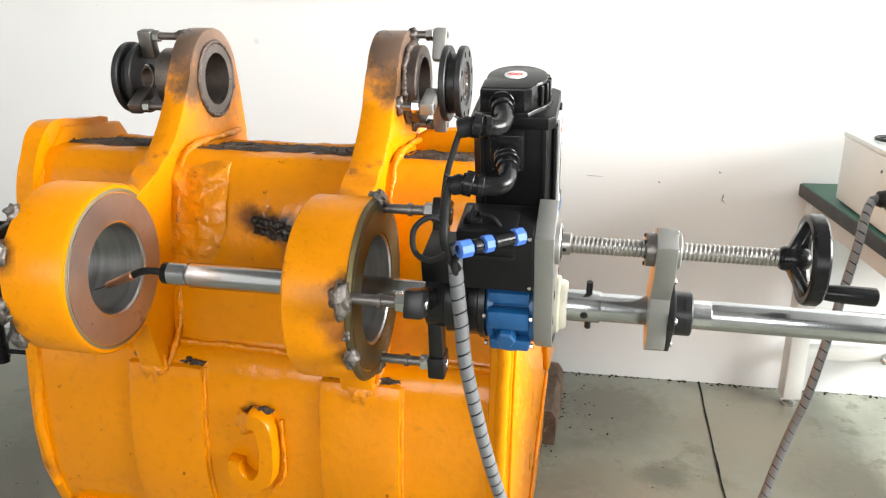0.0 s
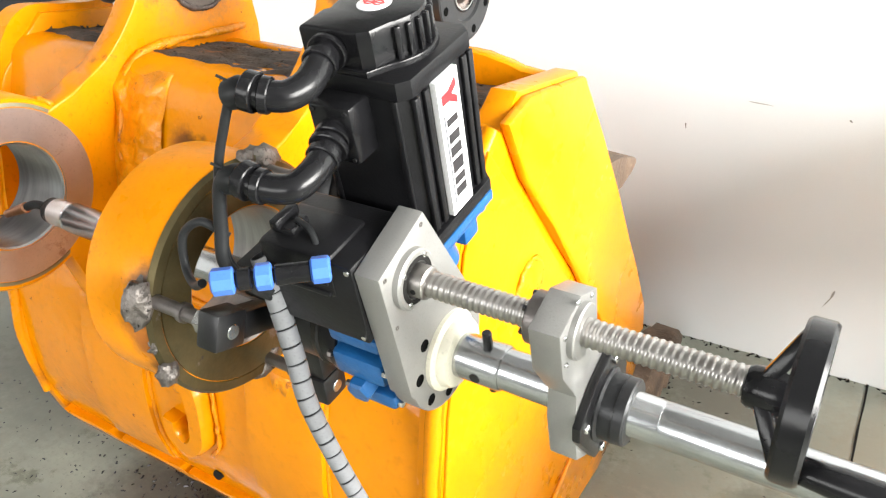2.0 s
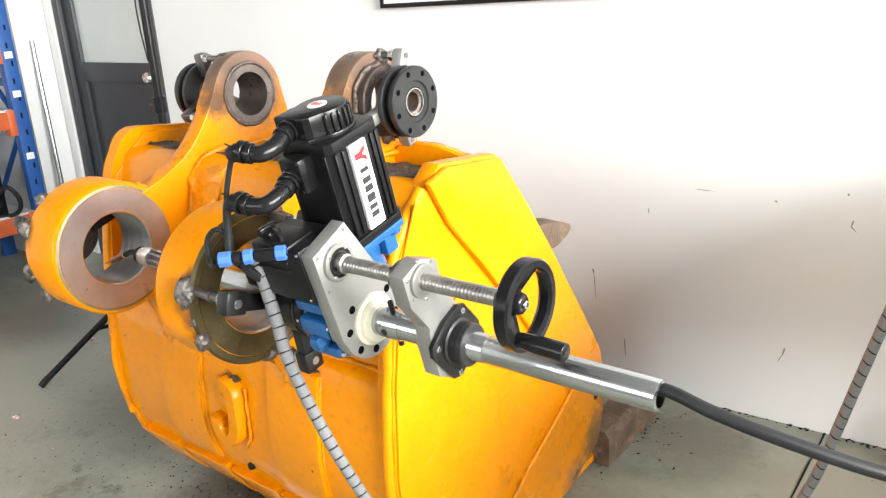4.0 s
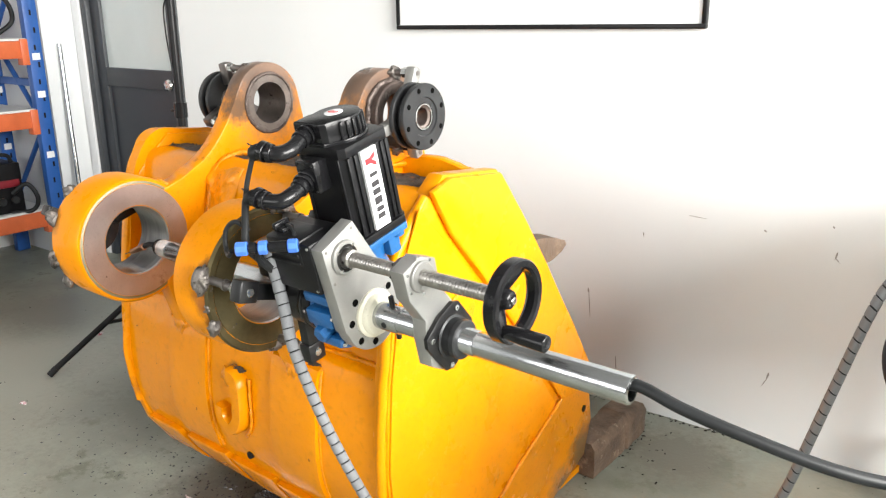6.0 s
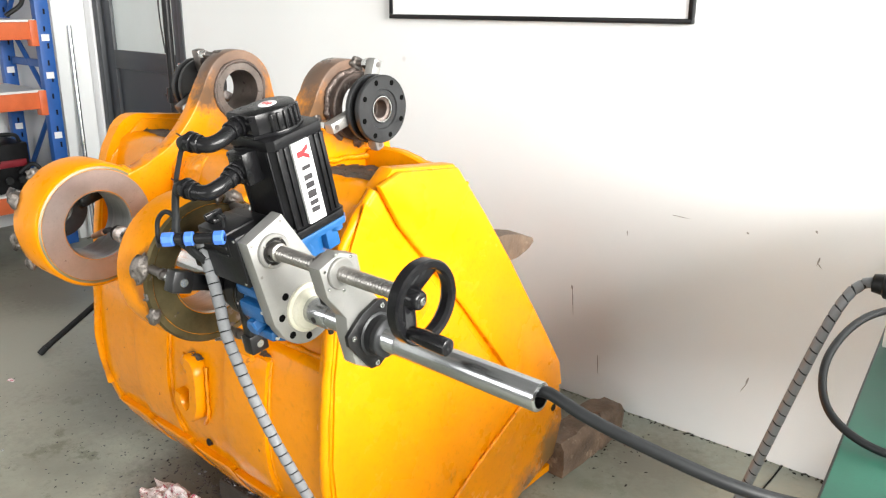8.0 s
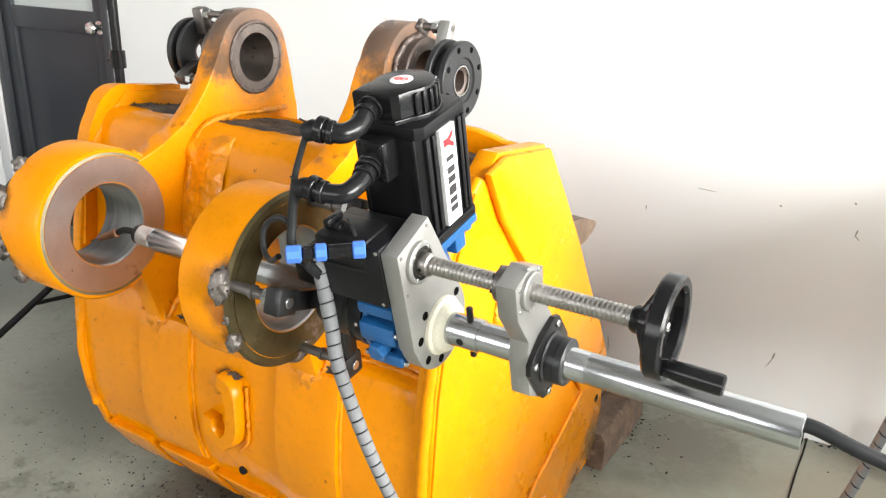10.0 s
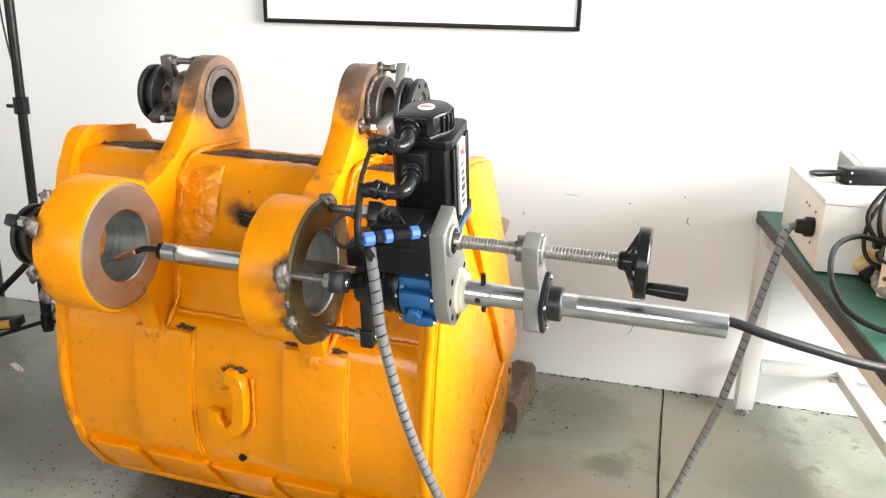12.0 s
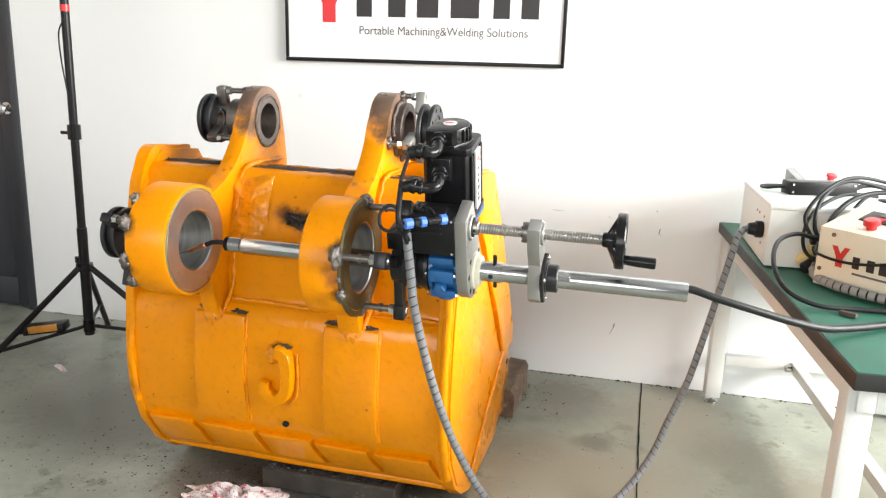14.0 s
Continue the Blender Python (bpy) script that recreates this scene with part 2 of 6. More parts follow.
def part(name, bm, material, parent, label="", m=None, angle=38):
    """Link a bmesh as one mesh object, under a thing or a part."""
    me = bpy.data.meshes.new(name)
    bmesh.ops.recalc_face_normals(bm, faces=bm.faces)
    bm.to_mesh(me)
    bm.free()
    me.materials.append(material)
    me.polygons.foreach_set("use_smooth", [True] * len(me.polygons))
    me.set_sharp_from_angle(angle=radians(angle))
    ob = new(name, me)
    if parent:
        ob.parent = parent
    if m is not None:
        ob.matrix_basis = m
    return tagged(ob, label)


def again(ob, m):
    """Another object on the same mesh, under the same parent."""
    c = new(ob.name.split(".")[0], ob.data)
    c.parent = ob.parent
    c.matrix_basis = m
    if "label" in ob:
        c["label"] = ob["label"]
    return c


def box(x0, y0, z0, x1, y1, z1, bevel=0.0, bm=None, m=None, seg=2):
    own = bmesh.new()
    bmesh.ops.create_cube(own, size=1)
    for v in own.verts:
        v.co = Vector(((x0 + x1) / 2 + v.co.x * (x1 - x0), (y0 + y1) / 2 + v.co.y * (y1 - y0), (z0 + z1) / 2 + v.co.z * (z1 - z0)))
    if bevel:
        bmesh.ops.bevel(own, geom=list(own.edges), offset=bevel, segments=seg, affect="EDGES", profile=0.5)
    if m is not None:
        own.transform(m)
    return join(bm, own)


def join(bm, own):
    if bm is None:
        return own
    me = bpy.data.meshes.new("tmp")
    own.to_mesh(me)
    own.free()
    bm.from_mesh(me)
    bpy.data.meshes.remove(me)
    return bm


def lathe(profile, seg=48, bm=None, m=None, closed=False):
    """Turn (along, radius) pairs about the local x axis; closed: the profile is a ring's section."""
    own = bmesh.new()
    rings = []
    for a, r in profile:
        rings.append([own.verts.new((a, r * math.cos(2 * math.pi * k / seg), r * math.sin(2 * math.pi * k / seg))) for k in range(seg)])
    pairs = list(zip(rings[:-1], rings[1:])) + ([(rings[-1], rings[0])] if closed else [])
    for p, q in pairs:
        for k in range(seg):
            own.faces.new((p[k], p[(k + 1) % seg], q[(k + 1) % seg], q[k]))
    if not closed:
        own.faces.new(rings[0])
        own.faces.new(rings[-1])
    if m is not None:
        own.transform(m)
    return join(bm, own)


def rod(a, b, r, seg=20, bm=None, chamfer=0.0, r2=None):
    """A round bar from a to b."""
    a, b = Vector(a), Vector(b)
    d = (b - a).length
    r2 = r if r2 is None else r2
    c = chamfer
    prof = [(0, r - c), (c, r), (d - c, r2), (d, r2 - c)] if c else [(0, r), (d, r2)]
    return lathe(prof, seg, bm, Matrix.Translation(a) @ (b - a).to_track_quat("X", "Z").to_matrix().to_4x4())


def prism(outer, u0, u1, holes=(), bevel=0.0, bm=None, slant=0.0):
    """A plate: an outline in (y, z) with holes, from x = u0 to x = u1."""
    own = bmesh.new()
    edges, loops = [], []
    for loop in (outer, *holes):
        vs = [own.verts.new((u0, y, z)) for y, z in loop]
        loops.append(vs)
        edges += [own.edges.new((p, q)) for p, q in zip(vs, vs[1:] + vs[:1])]
    if holes:
        bmesh.ops.triangle_fill(own, edges=edges, use_beauty=True)
    else:
        own.faces.new(loops[0])
    faces = list(own.faces)
    ext = bmesh.ops.extrude_face_region(own, geom=faces)
    for v in (g for g in ext["geom"] if isinstance(g, bmesh.types.BMVert)):
        v.co.x = u1
    if bevel:
        rim = [e for e in own.edges if len(e.link_faces) == 2 and abs(e.verts[0].co.x - e.verts[1].co.x) < 1e-6 and e.calc_face_angle(0) > 1.0]
        bmesh.ops.bevel(own, geom=rim, offset=bevel, segments=2, affect="EDGES", profile=0.5)
    if slant:
        for v in own.verts:
            v.co.x += slant * v.co.y
    return join(bm, own)


def arc(cy, cz, r, a0, a1, n):
    return [(cy + r * math.cos(radians(a0 + (a1 - a0) * k / (n - 1))), cz + r * math.sin(radians(a0 + (a1 - a0) * k / (n - 1)))) for k in range(n)]


def circle(cy, cz, r, n=32):
    return arc(cy, cz, r, 0, 360 * (n - 1) / n, n)


def smooth_path(pts, n=8):
    """A smooth line through the points (Catmull-Rom)."""
    p = [Vector(q) for q in pts]
    p = [p[0] * 2 - p[1], *p, p[-1] * 2 - p[-2]]
    out = []
    for a, b, c, d in zip(p, p[1:], p[2:], p[3:]):
        for k in range(n):
            t = k / n
            out.append(0.5 * (2 * b + (c - a) * t + (2 * a - 5 * b + 4 * c - d) * t * t + (3 * b - a - 3 * c + d) * t ** 3))
    return out + [p[-2]]


def tube(pts, r, n=8, seg=12, bm=None, smooth=True, radii=None):
    """A cable or pipe along the points."""
    line = smooth_path(pts, n) if smooth else [Vector(q) for q in pts]
    own = bmesh.new()
    rings, side = [], None
    for k, p in enumerate(line):
        d = (line[min(k + 1, len(line) - 1)] - line[max(k - 1, 0)]).normalized()
        side = d.orthogonal().normalized() if side is None else (side - d * side.dot(d)).normalized()
        up = d.cross(side)
        rr = radii(k / (len(line) - 1)) if radii else r
        rings.append([own.verts.new(p + rr * (side * math.cos(2 * math.pi * j / seg) + up * math.sin(2 * math.pi * j / seg))) for j in range(seg)])
    for a, b in zip(rings, rings[1:]):
        for j in range(seg):
            own.faces.new((a[j], a[(j + 1) % seg], b[(j + 1) % seg], b[j]))
    own.faces.new(rings[0])
    own.faces.new(rings[-1])
    return join(bm, own)


def rough(bm, amount, size, seed=0):
    """Push the vertices about by noise."""
    for v in bm.verts:
        v.co += noise.noise_vector(v.co / size + Vector((seed * 7.3, seed * 3.1, seed))) * amount
    return bm


def blob(centre, r, seed, squash=(1, 1, 1), level=2, amount=0.35):
    bm = bmesh.new()
    bmesh.ops.create_icosphere(bm, subdivisions=level, radius=1)
    for v in bm.verts:
        v.co *= 1 + amount * noise.noise(v.co * 1.7 + Vector((seed, seed * 2.3, 0)))
        v.co = Vector(centre) + Vector((v.co.x * r * squash[0], v.co.y * r * squash[1], v.co.z * r * squash[2]))
    return bm


def bead(pts, r, seed=0, calm=1.0):
    """A weld seam: overlapping ripples along a line."""
    line = smooth_path(pts, 10)
    length = sum((b - a).length for a, b in zip(line, line[1:]))
    n = max(int(length / (r * 0.25)), 8)
    even = [line[min(int(k / n * (len(line) - 1)), len(line) - 1)].lerp(line[min(int(k / n * (len(line) - 1)) + 1, len(line) - 1)], (k / n * (len(line) - 1)) % 1) for k in range(n + 1)]
    bm = tube(even, r, smooth=False, seg=10, radii=lambda t: r * (0.9 + 0.06 * abs(math.sin(t * n * 0.8)) + 0.4 * noise.noise(Vector((t * 14, seed, 0)))))
    return rough(rough(bm, r * 0.7 * calm, r * 3.0, seed), r * 0.4 * calm, r * 0.9, seed)


def text_mesh(words, size, depth=0.0006):
    cu = bpy.data.curves.new("lettering", "FONT")
    cu.body, cu.size, cu.extrude = words, size, depth
    ob = bpy.data.objects.new("lettering", cu)
    scene.collection.objects.link(ob)
    deps = bpy.context.evaluated_depsgraph_get()
    me = bpy.data.meshes.new_from_object(ob.evaluated_get(deps))
    bpy.data.objects.remove(ob)
    bm = bmesh.new()
    bm.from_mesh(me)
    bpy.data.meshes.remove(me)
    return bm


def flat_shape(pts, depth=0.0008):
    """A flat outline in (x, z), a little proud of the plane y = 0 towards -y."""
    bm = bmesh.new()
    f = bm.faces.new([bm.verts.new((x, 0, z)) for x, z in pts])
    ext = bmesh.ops.extrude_face_region(bm, geom=[f])
    for v in (g for g in ext["geom"] if isinstance(g, bmesh.types.BMVert)):
        v.co.y -= depth
    return bm


LOGO = [(0.0, 1.0), (0.30, 1.0), (0.50, 0.66), (0.70, 1.0), (1.0, 1.0), (0.68, 0.45), (0.68, 0.0), (0.30, 0.0), (0.30, 0.45)]


# ---- structure ----
L_, R_, F_, H_ = -2.95, 5.0, -6.5, 3.3


def wall(name, boxes, m=wall_paint, label="smooth white painted wall with faint scuffs"):
    bm = None
    for b in boxes:
        bm = box(*b, bm=bm)
    return tagged(part(name, bm, m, None), label if m is wall_paint else "plain grey shed wall with a wide window", "wall", kind="structure")


def ground_sheet():
    return box(L_ - 0.3, F_ - 0.3, -0.15, R_ + 0.3, 1.2, 0.0)


tagged(part("floor", ground_sheet(), concrete, None), "grey-green sealed concrete floor with stains and patches, light painted in on the left, shade under the bucket", "floor", kind="structure")
DX0, DX1, DH = -2.28, -1.42, 2.12
wall("wall_north", [(L_ - 0.2, 0, 0, DX0, 0.2, H_), (DX1, 0, 0, R_ + 0.2, 0.2, H_), (DX0, 0, DH, DX1, 0.2, H_)])
wall("wall_west", [(L_ - 0.2, F_, 0, L_, 0, H_), (L_, -0.2, 0, -2.36, 0, H_)])
wall("wall_east", [(R_, F_, 0, R_ + 0.2, 0, 1.1), (R_, F_, 2.9, R_ + 0.2, 0, H_), (R_, F_, 1.1, R_ + 0.2, -4.5, 2.9), (R_, -0.7, 1.1, R_ + 0.2, 0, 2.9)], far_paint)
wall("wall_south", [(L_ - 0.2, F_ - 0.2, 0, R_ + 0.2, F_, 1.1), (L_ - 0.2, F_ - 0.2, 2.9, R_ + 0.2, F_, H_), (L_ - 0.2, F_ - 0.2, 1.1, -1.6, F_, 2.9), (2.8, F_ - 0.2, 1.1, R_ + 0.2, F_, 2.9)], far_paint)
tagged(part("ceiling", box(L_ - 0.2, F_ - 0.2, H_, R_ + 0.2, 0.2, H_ + 0.15), ceiling_white, None), "plain grey roof lining", "ceiling", kind="structure")
tagged(part("wall_passage", box(DX0 - 0.3, 0.9, -0.1, DX1 + 0.3, 1.0, 2.4), wall_paint, None), "plain white wall behind the door", "wall", kind="structure")


def joint_line(pts, width):
    bm = bmesh.new()
    line = smooth_path([(x, y, 0.0) for x, y in pts], 14)
    row = []
    for k, p in enumerate(line):
        w = width * (0.6 + 0.7 * abs(noise.noise(Vector((k * 0.35, 1.7, 0)))))
        o = 0.003 * noise.noise(Vector((k * 0.2, 5.1, 0)))
        row.append((bm.verts.new((p.x - w + o, p.y, 0.0022)), bm.verts.new((p.x + w + o, p.y, 0.0022))))
    for a, b in zip(row, row[1:]):
        bm.faces.new((a[0], a[1], b[1], b[0]))
    ext = bmesh.ops.extrude_face_region(bm, geom=list(bm.faces))
    for v in (g for g in ext["geom"] if isinstance(g, bmesh.types.BMVert)):
        v.co.z = -0.004
    return bm


tagged(part("floor_joint", joint_line([(1.645, 0.0), (1.63, -0.5), (1.62, -0.95), (1.60, -2.0), (1.58, -4.0)], 0.0035), joint_dark, None), "dark narrow expansion joint in the concrete", "joint", kind="structure")


def door():
    d = thing("door_1", pose(DX0, 0.05, 0), "anthracite metal door with a frosted glass upper pane, closed", "door", kind="structure")
    w = DX1 - DX0
    bm = box(0, -0.055, 0, 0.05, 0.06, DH - 0.002, 0.004)
    box(w - 0.045, -0.055, 0, w - 0.002, 0.06, DH - 0.002, 0.004, bm)
    box(0.05, -0.055, DH - 0.05, w - 0.045, 0.06, DH - 0.002, 0.004, bm)
    part("door_frame", bm, door_grey, d)
    bm = box(0.056, -0.03, 0.01, 0.14, 0.02, DH - 0.055, 0.003)
    box(w - 0.125, -0.03, 0.01, w - 0.05, 0.02, DH - 0.055, 0.003, bm)
    box(0.14, -0.03, 0.01, w - 0.125, 0.02, 0.16, 0.003, bm)
    box(0.14, -0.03, 1.0, w - 0.125, 0.02, 1.10, 0.003, bm)
    box(0.14, -0.03, 1.95, w - 0.125, 0.02, DH - 0.055, 0.003, bm)
    leaf = part("door_leaf", bm, door_grey, d)
    part("lower_panel", box(0.138, -0.012, 0.155, w - 0.122, 0.01, 1.005), door_grey, leaf)
    part("glass_pane", box(0.138, -0.010, 1.095, w - 0.122, 0.006, 1.955), frosted, leaf, "pale frosted glass pane")
    bm = lathe([(0, 0.028), (0.006, 0.03), (0.008, 0.014), (0.03, 0.012), (0.034, 0.024), (0.05, 0.029), (0.062, 0.024), (0.066, 0.012)], 24)
    part("door_knob", bm, nickel, leaf, "round satin steel knob", pose(w - 0.085, -0.03, 1.035, 0, 0, -90))
    bm = box(DX0 - 0.075 - DX0, -0.066, 0, -0.002, -0.0515, DH + 0.05, 0.004)
    part("architrave", bm, white, d, "white painted casing strip")


door()

# ---- excavator bucket ----
BM = pose(1.052, -1.490, 0, 0, 0, -1.8)
Z0 = 0.866
bucket = thing("excavator_bucket", BM, "yellow-painted steel excavator bucket with scorched lugs, mouth towards the wall", "bucket")
PROFILE = [(0.55, 0.128), (0.51, 0.133), (0.45, 0.140), (0.36, 0.152), (0.285, 0.164), (0.245, 0.155), (0.218, 0.12), (0.195, 0.04), (0.178, -0.06),
           (0.165, -0.16), (0.158, -0.205), (0.135, -0.222), (0.118, -0.26), (0.108, -0.33), (0.104, -0.42), (0.110, -0.51), (0.137, -0.60), (0.185, -0.685),
           (0.25, -0.765), (0.33, -0.82), (0.44, -0.851), (0.6, -0.860), (0.8, -0.860), (1.03, -0.856)]
OUT = smooth_path([(0, a, b + Z0) for a, b in PROFILE], 4)


def skin(d):
    """The shell's outline moved outwards by d."""
    res = []
    for k, p in enumerate(OUT):
        t = (OUT[min(k + 1, len(OUT) - 1)] - OUT[max(k - 1, 0)]).normalized()
        res.append(Vector((0, p.y + t.z * d, p.z - t.y * d)))
    return res


def skin_at(z, d=0.0):
    """The shell's front (y) at height z above the floor."""
    line = [p for p in skin(d)][16:]
    for a, b in zip(line, line[1:]):
        if (a.z - z) * (b.z - z) <= 0 and a.z != b.z:
            return a.y + (b.y - a.y) * (z - a.z) / (b.z - a.z)
    return line[-1].y


def shell():
    bm = bmesh.new()
    outer, inner = skin(0.0), skin(-0.022)
    loop = outer + inner[::-1]
    us = [-0.985 + 1.0 * k / 80 for k in range(81)]
    rows = []
    for u in us:
        row = []
        for p in loop:
            q = Vector((u, p.y, p.z))
            q.y += 0.005 * noise.noise(q * 4.2) + 0.0018 * noise.noise(q * 13)
            q.z += 0.003 * noise.noise(q * 5 + Vector((9, 0, 0)))
            q.z = max(q.z, 0.003)
            row.append(bm.verts.new(q))
        rows.append(row)
    n = len(loop)
    for a, b in zip(rows, rows[1:]):
        for k in range(n):
            bm.faces.new((a[k], a[(k + 1) % n], b[(k + 1) % n], b[k]))
    bm.faces.new(rows[0])
    bm.faces.new(rows[-1])
    return bm


part("shell", shell(), shell_paint, bucket, "curved yellow shell with dents and a scorched patch", angle=60)


def strip(u0, u1, z0, z1, d, rag=0.004, seed=0, lean=0.0):
    """A wear plate laid on the shell between two heights."""
    bm = bmesh.new()
    fz = [0, 0.015] + [k / 16 for k in range(1, 16)] + [0.985, 1]
    fu = [0, 0.02, 0.1, 0.25, 0.4, 0.6, 0.75, 0.9, 0.98, 1]
    rows = []
    for j, tz in enumerate(fz):
        row = []
        for i, tu in enumerate(fu):
            z = z0 + (z1 - z0) * tz
            u = u0 + (u1 - u0) * tu + lean * (tz - 0.5)
            side, end = 1 if tu > 0.5 else -1, 1 if tz > 0.5 else -1
            u += rag * noise.noise(Vector((z * 22, seed, side))) * abs(tu - 0.5) * 2
            z += rag * noise.noise(Vector((u * 24, seed + 4, end))) * abs(tz - 0.5) * 2
            q = Vector((u, skin_at(z), z))
            q.y += 0.005 * noise.noise(q * 4.2)
            rim = i in (0, len(fu) - 1) or j in (0, len(fz) - 1)
            near = i in (1, len(fu) - 2) or j in (1, len(fz) - 2)
            lift = -0.004 if rim else d * (0.86 if near else 1) + 0.0012 * noise.noise(q * 30)
            row.append(bm.verts.new((u, q.y - lift, z)))
        rows.append(row)
    for a, b in zip(rows, rows[1:]):
        for i in range(len(fu) - 1):
            bm.faces.new((a[i], a[i + 1], b[i + 1], b[i]))
    return bm


for k, (a, b) in enumerate(((-0.768, -0.603), (-0.358, -0.194))):
    part("wear_strip", strip(a, b, 0.625, 0.275, 0.013, seed=k), shell_paint, bucket, angle=35)
for k, (a, b) in enumerate(((-0.945, -0.796), (-0.768, -0.590), (-0.572, -0.402), (-0.388, -0.222), (-0.200, -0.030))):
    part("wear_tile", strip(a, b, 0.254 - 0.004 * k, 0.140, 0.020, 0.007, k + 5, 0.03), shell_paint, bucket, angle=35)
for u, z in ((-0.735, 0.632), (-0.63, 0.628), (-0.335, 0.63), (-0.225, 0.626)):
    part("weld_gouge", rough(blob((u, skin_at(z) + 0.001, z), 0.018, u * 30, (1.2, 0.4, 0.35), 4, 0.9), 0.005, 0.006), grime, bucket, "charred weld end", angle=80)
# seams of weld between strips, tiles and shell
for a, b, z0, z1 in ((-0.768, -0.768, 0.62, 0.28), (-0.603, -0.603, 0.62, 0.28), (-0.358, -0.358, 0.62, 0.28), (-0.194, -0.194, 0.62, 0.28)):
    pts = [(a, skin_at(z0 + (z1 - z0) * k / 8) - 0.001, z0 + (z1 - z0) * k / 8) for k in range(9)]
    part("weld_bead", bead(pts, 0.0042, a * 10, 0.3), weld_paint, bucket, angle=80)
part("weld_bead", bead([(-0.97 + 0.94 * k / 12, skin_at(0.655) - 0.0, 0.655 - 0.004 * math.sin(k)) for k in range(13)], 0.006, 3, 0.6), weld_paint, bucket, angle=80)
part("lip_bar", tube([(-0.972, 0.262, 0.098), (-0.5, 0.256, 0.098), (0.0, 0.262, 0.098)], 0.014, 6, 10), shell_paint, bucket)
part("drain_hole", rod((-0.488, skin_at(0.293) - 0.004, 0.293), (-0.488, skin_at(0.293) + 0.03, 0.290), 0.010, 20), joint_dark, bucket, "dark drain hole")

SIDE = [(0.295, 0.197), (0.490, 0.179), (0.590, 0.057), (0.701, -0.090), (0.848, -0.306), (0.960, -0.465), (0.982, -0.565), (1.01, -0.68), (0.975, -0.79), (0.80, -0.855), (0.41, -0.862), (0.30, -0.815), (0.215, -0.745),
        (0.145, -0.64), (0.106, -0.52), (0.098, -0.42), (0.103, -0.33), (0.115, -0.20), (0.133, -0.08), (0.154, 0.028), (0.198, 0.105), (0.25, 0.158)]


def side_plate(u0, u1):
    return prism([(a, b + Z0) for a, b in SIDE], u0, u1, bevel=0.006, slant=0.02)


right = part("side_plate", side_plate(-0.03, 0.013), side_paint, bucket, "bright yellow side plate with folded panels", angle=30)
UPPER = [(0.240, 0.170), (0.302, 0.191), (0.485, 0.174), (0.584, 0.053), (0.695, -0.094), (0.842, -0.309), (0.953, -0.466), (0.970, -0.545), (0.806, -0.525), (0.652, -0.338), (0.519, -0.173), (0.403, -0.041), (0.302, 0.071)]
LOWER = [(0.112, -0.50), (0.105, -0.42), (0.118, -0.22), (0.156, 0.02), (0.212, 0.142), (0.288, 0.061), (0.390, -0.053), (0.506, -0.185), (0.639, -0.350), (0.788, -0.533), (0.62, -0.625), (0.44, -0.738), (0.33, -0.80), (0.225, -0.74), (0.15, -0.63)]
part("upper_panel", prism([(a, b + Z0) for a, b in UPPER], 0.012, 0.030, bevel=0.007, slant=0.02), side_paint, right, angle=30)
part("lower_panel", prism([(a, b + Z0) for a, b in LOWER], 0.012, 0.0185, bevel=0.004, slant=0.02), side_paint, right, angle=30)
part("patch_disc", rough(lathe([(0, 0.045), (0.006, 0.045), (0.010, 0.038), (0.011, 0.001)], 28, m=pose(0.023, 0.350, 0.745)), 0.002, 0.02, 2), side_paint, right)
part("weld_bead", bead([(0.027, 0.350 + 0.045 * math.cos(radians(a)), 0.745 + 0.045 * math.sin(radians(a))) for a in range(60, 290, 20)], 0.005, 8), weld_paint, right, angle=80)
part("weld_bead", bead([(0.024 + 0.02 * y, y, z) for y, z in ((0.80, 0.340), (0.70, 0.285), (0.60, 0.232), (0.50, 0.168), (0.42, 0.118), (0.35, 0.072))], 0.005, 11, 0.4), weld_paint, right, angle=80)
for y, z in ((0.955, 0.245), (0.895, 0.335)):
    part("plate_hole", rod((0.02, y, z), (0.0150 + 0.02 * y, y, z), 0.011, 16), joint_dark, right)
left = part("side_plate", side_plate(-1.008, -0.978), side_paint, bucket, angle=30)
# thick folded edge of the far side plate
part("edge_strip", rough(tube([(-1.0, 0.46, 1.04), (-1.0, 0.36, 1.05), (-1.0, 0.265, 1.055), (-0.998, 0.215, 1.0), (-0.994, 0.180, 0.90), (-0.986, 0.150, 0.72)], 0.027, 8, 4), 0.004, 0.05, 3), side_paint, left, angle=60)
part("edge_strip", rough(tube([(-0.984, 0.125, 0.62), (-0.986, 0.10, 0.45), (-0.984, 0.12, 0.30)], 0.011, 8, 10), 0.004, 0.05, 5), side_paint, left, angle=60)
part("edge_strip", rough(tube([(0.004, 0.25, 1.02), (0.002, 0.20, 0.965), (0.0, 0.155, 0.89), (-0.002, 0.135, 0.78), (-0.002, 0.112, 0.60), (-0.002, 0.10, 0.45), (-0.002, 0.115, 0.32), (0, 0.18, 0.17)], 0.013, 8, 12), 0.003, 0.05, 9), side_paint, right, angle=60)
bm = bmesh.new()
for k in range(49):
    u = -0.985 + 0.96 * k / 48
    top = 1.012 + 0.045 * min(max((u + 0.30) / 0.08, 0.0), 1.0) - max(0.0, u + 0.13) * 0.17 + 0.006 * noise.noise(Vector((u * 9, 0, 0))) + 0.003 * noise.noise(Vector((u * 40, 0, 0)))
    row = [bm.verts.new((u, y, z)) for y, z in ((0.475, 0.985), (0.470, top - 0.004), (0.476, top), (0.492, top), (0.498, top - 0.004), (0.50, 0.985))]
    if k:
        for i in range(6):
            bm.faces.new((prev[i], prev[(i + 1) % 6], row[(i + 1) % 6], row[i]))
    else:
        bm.faces.new(row)
    prev = row
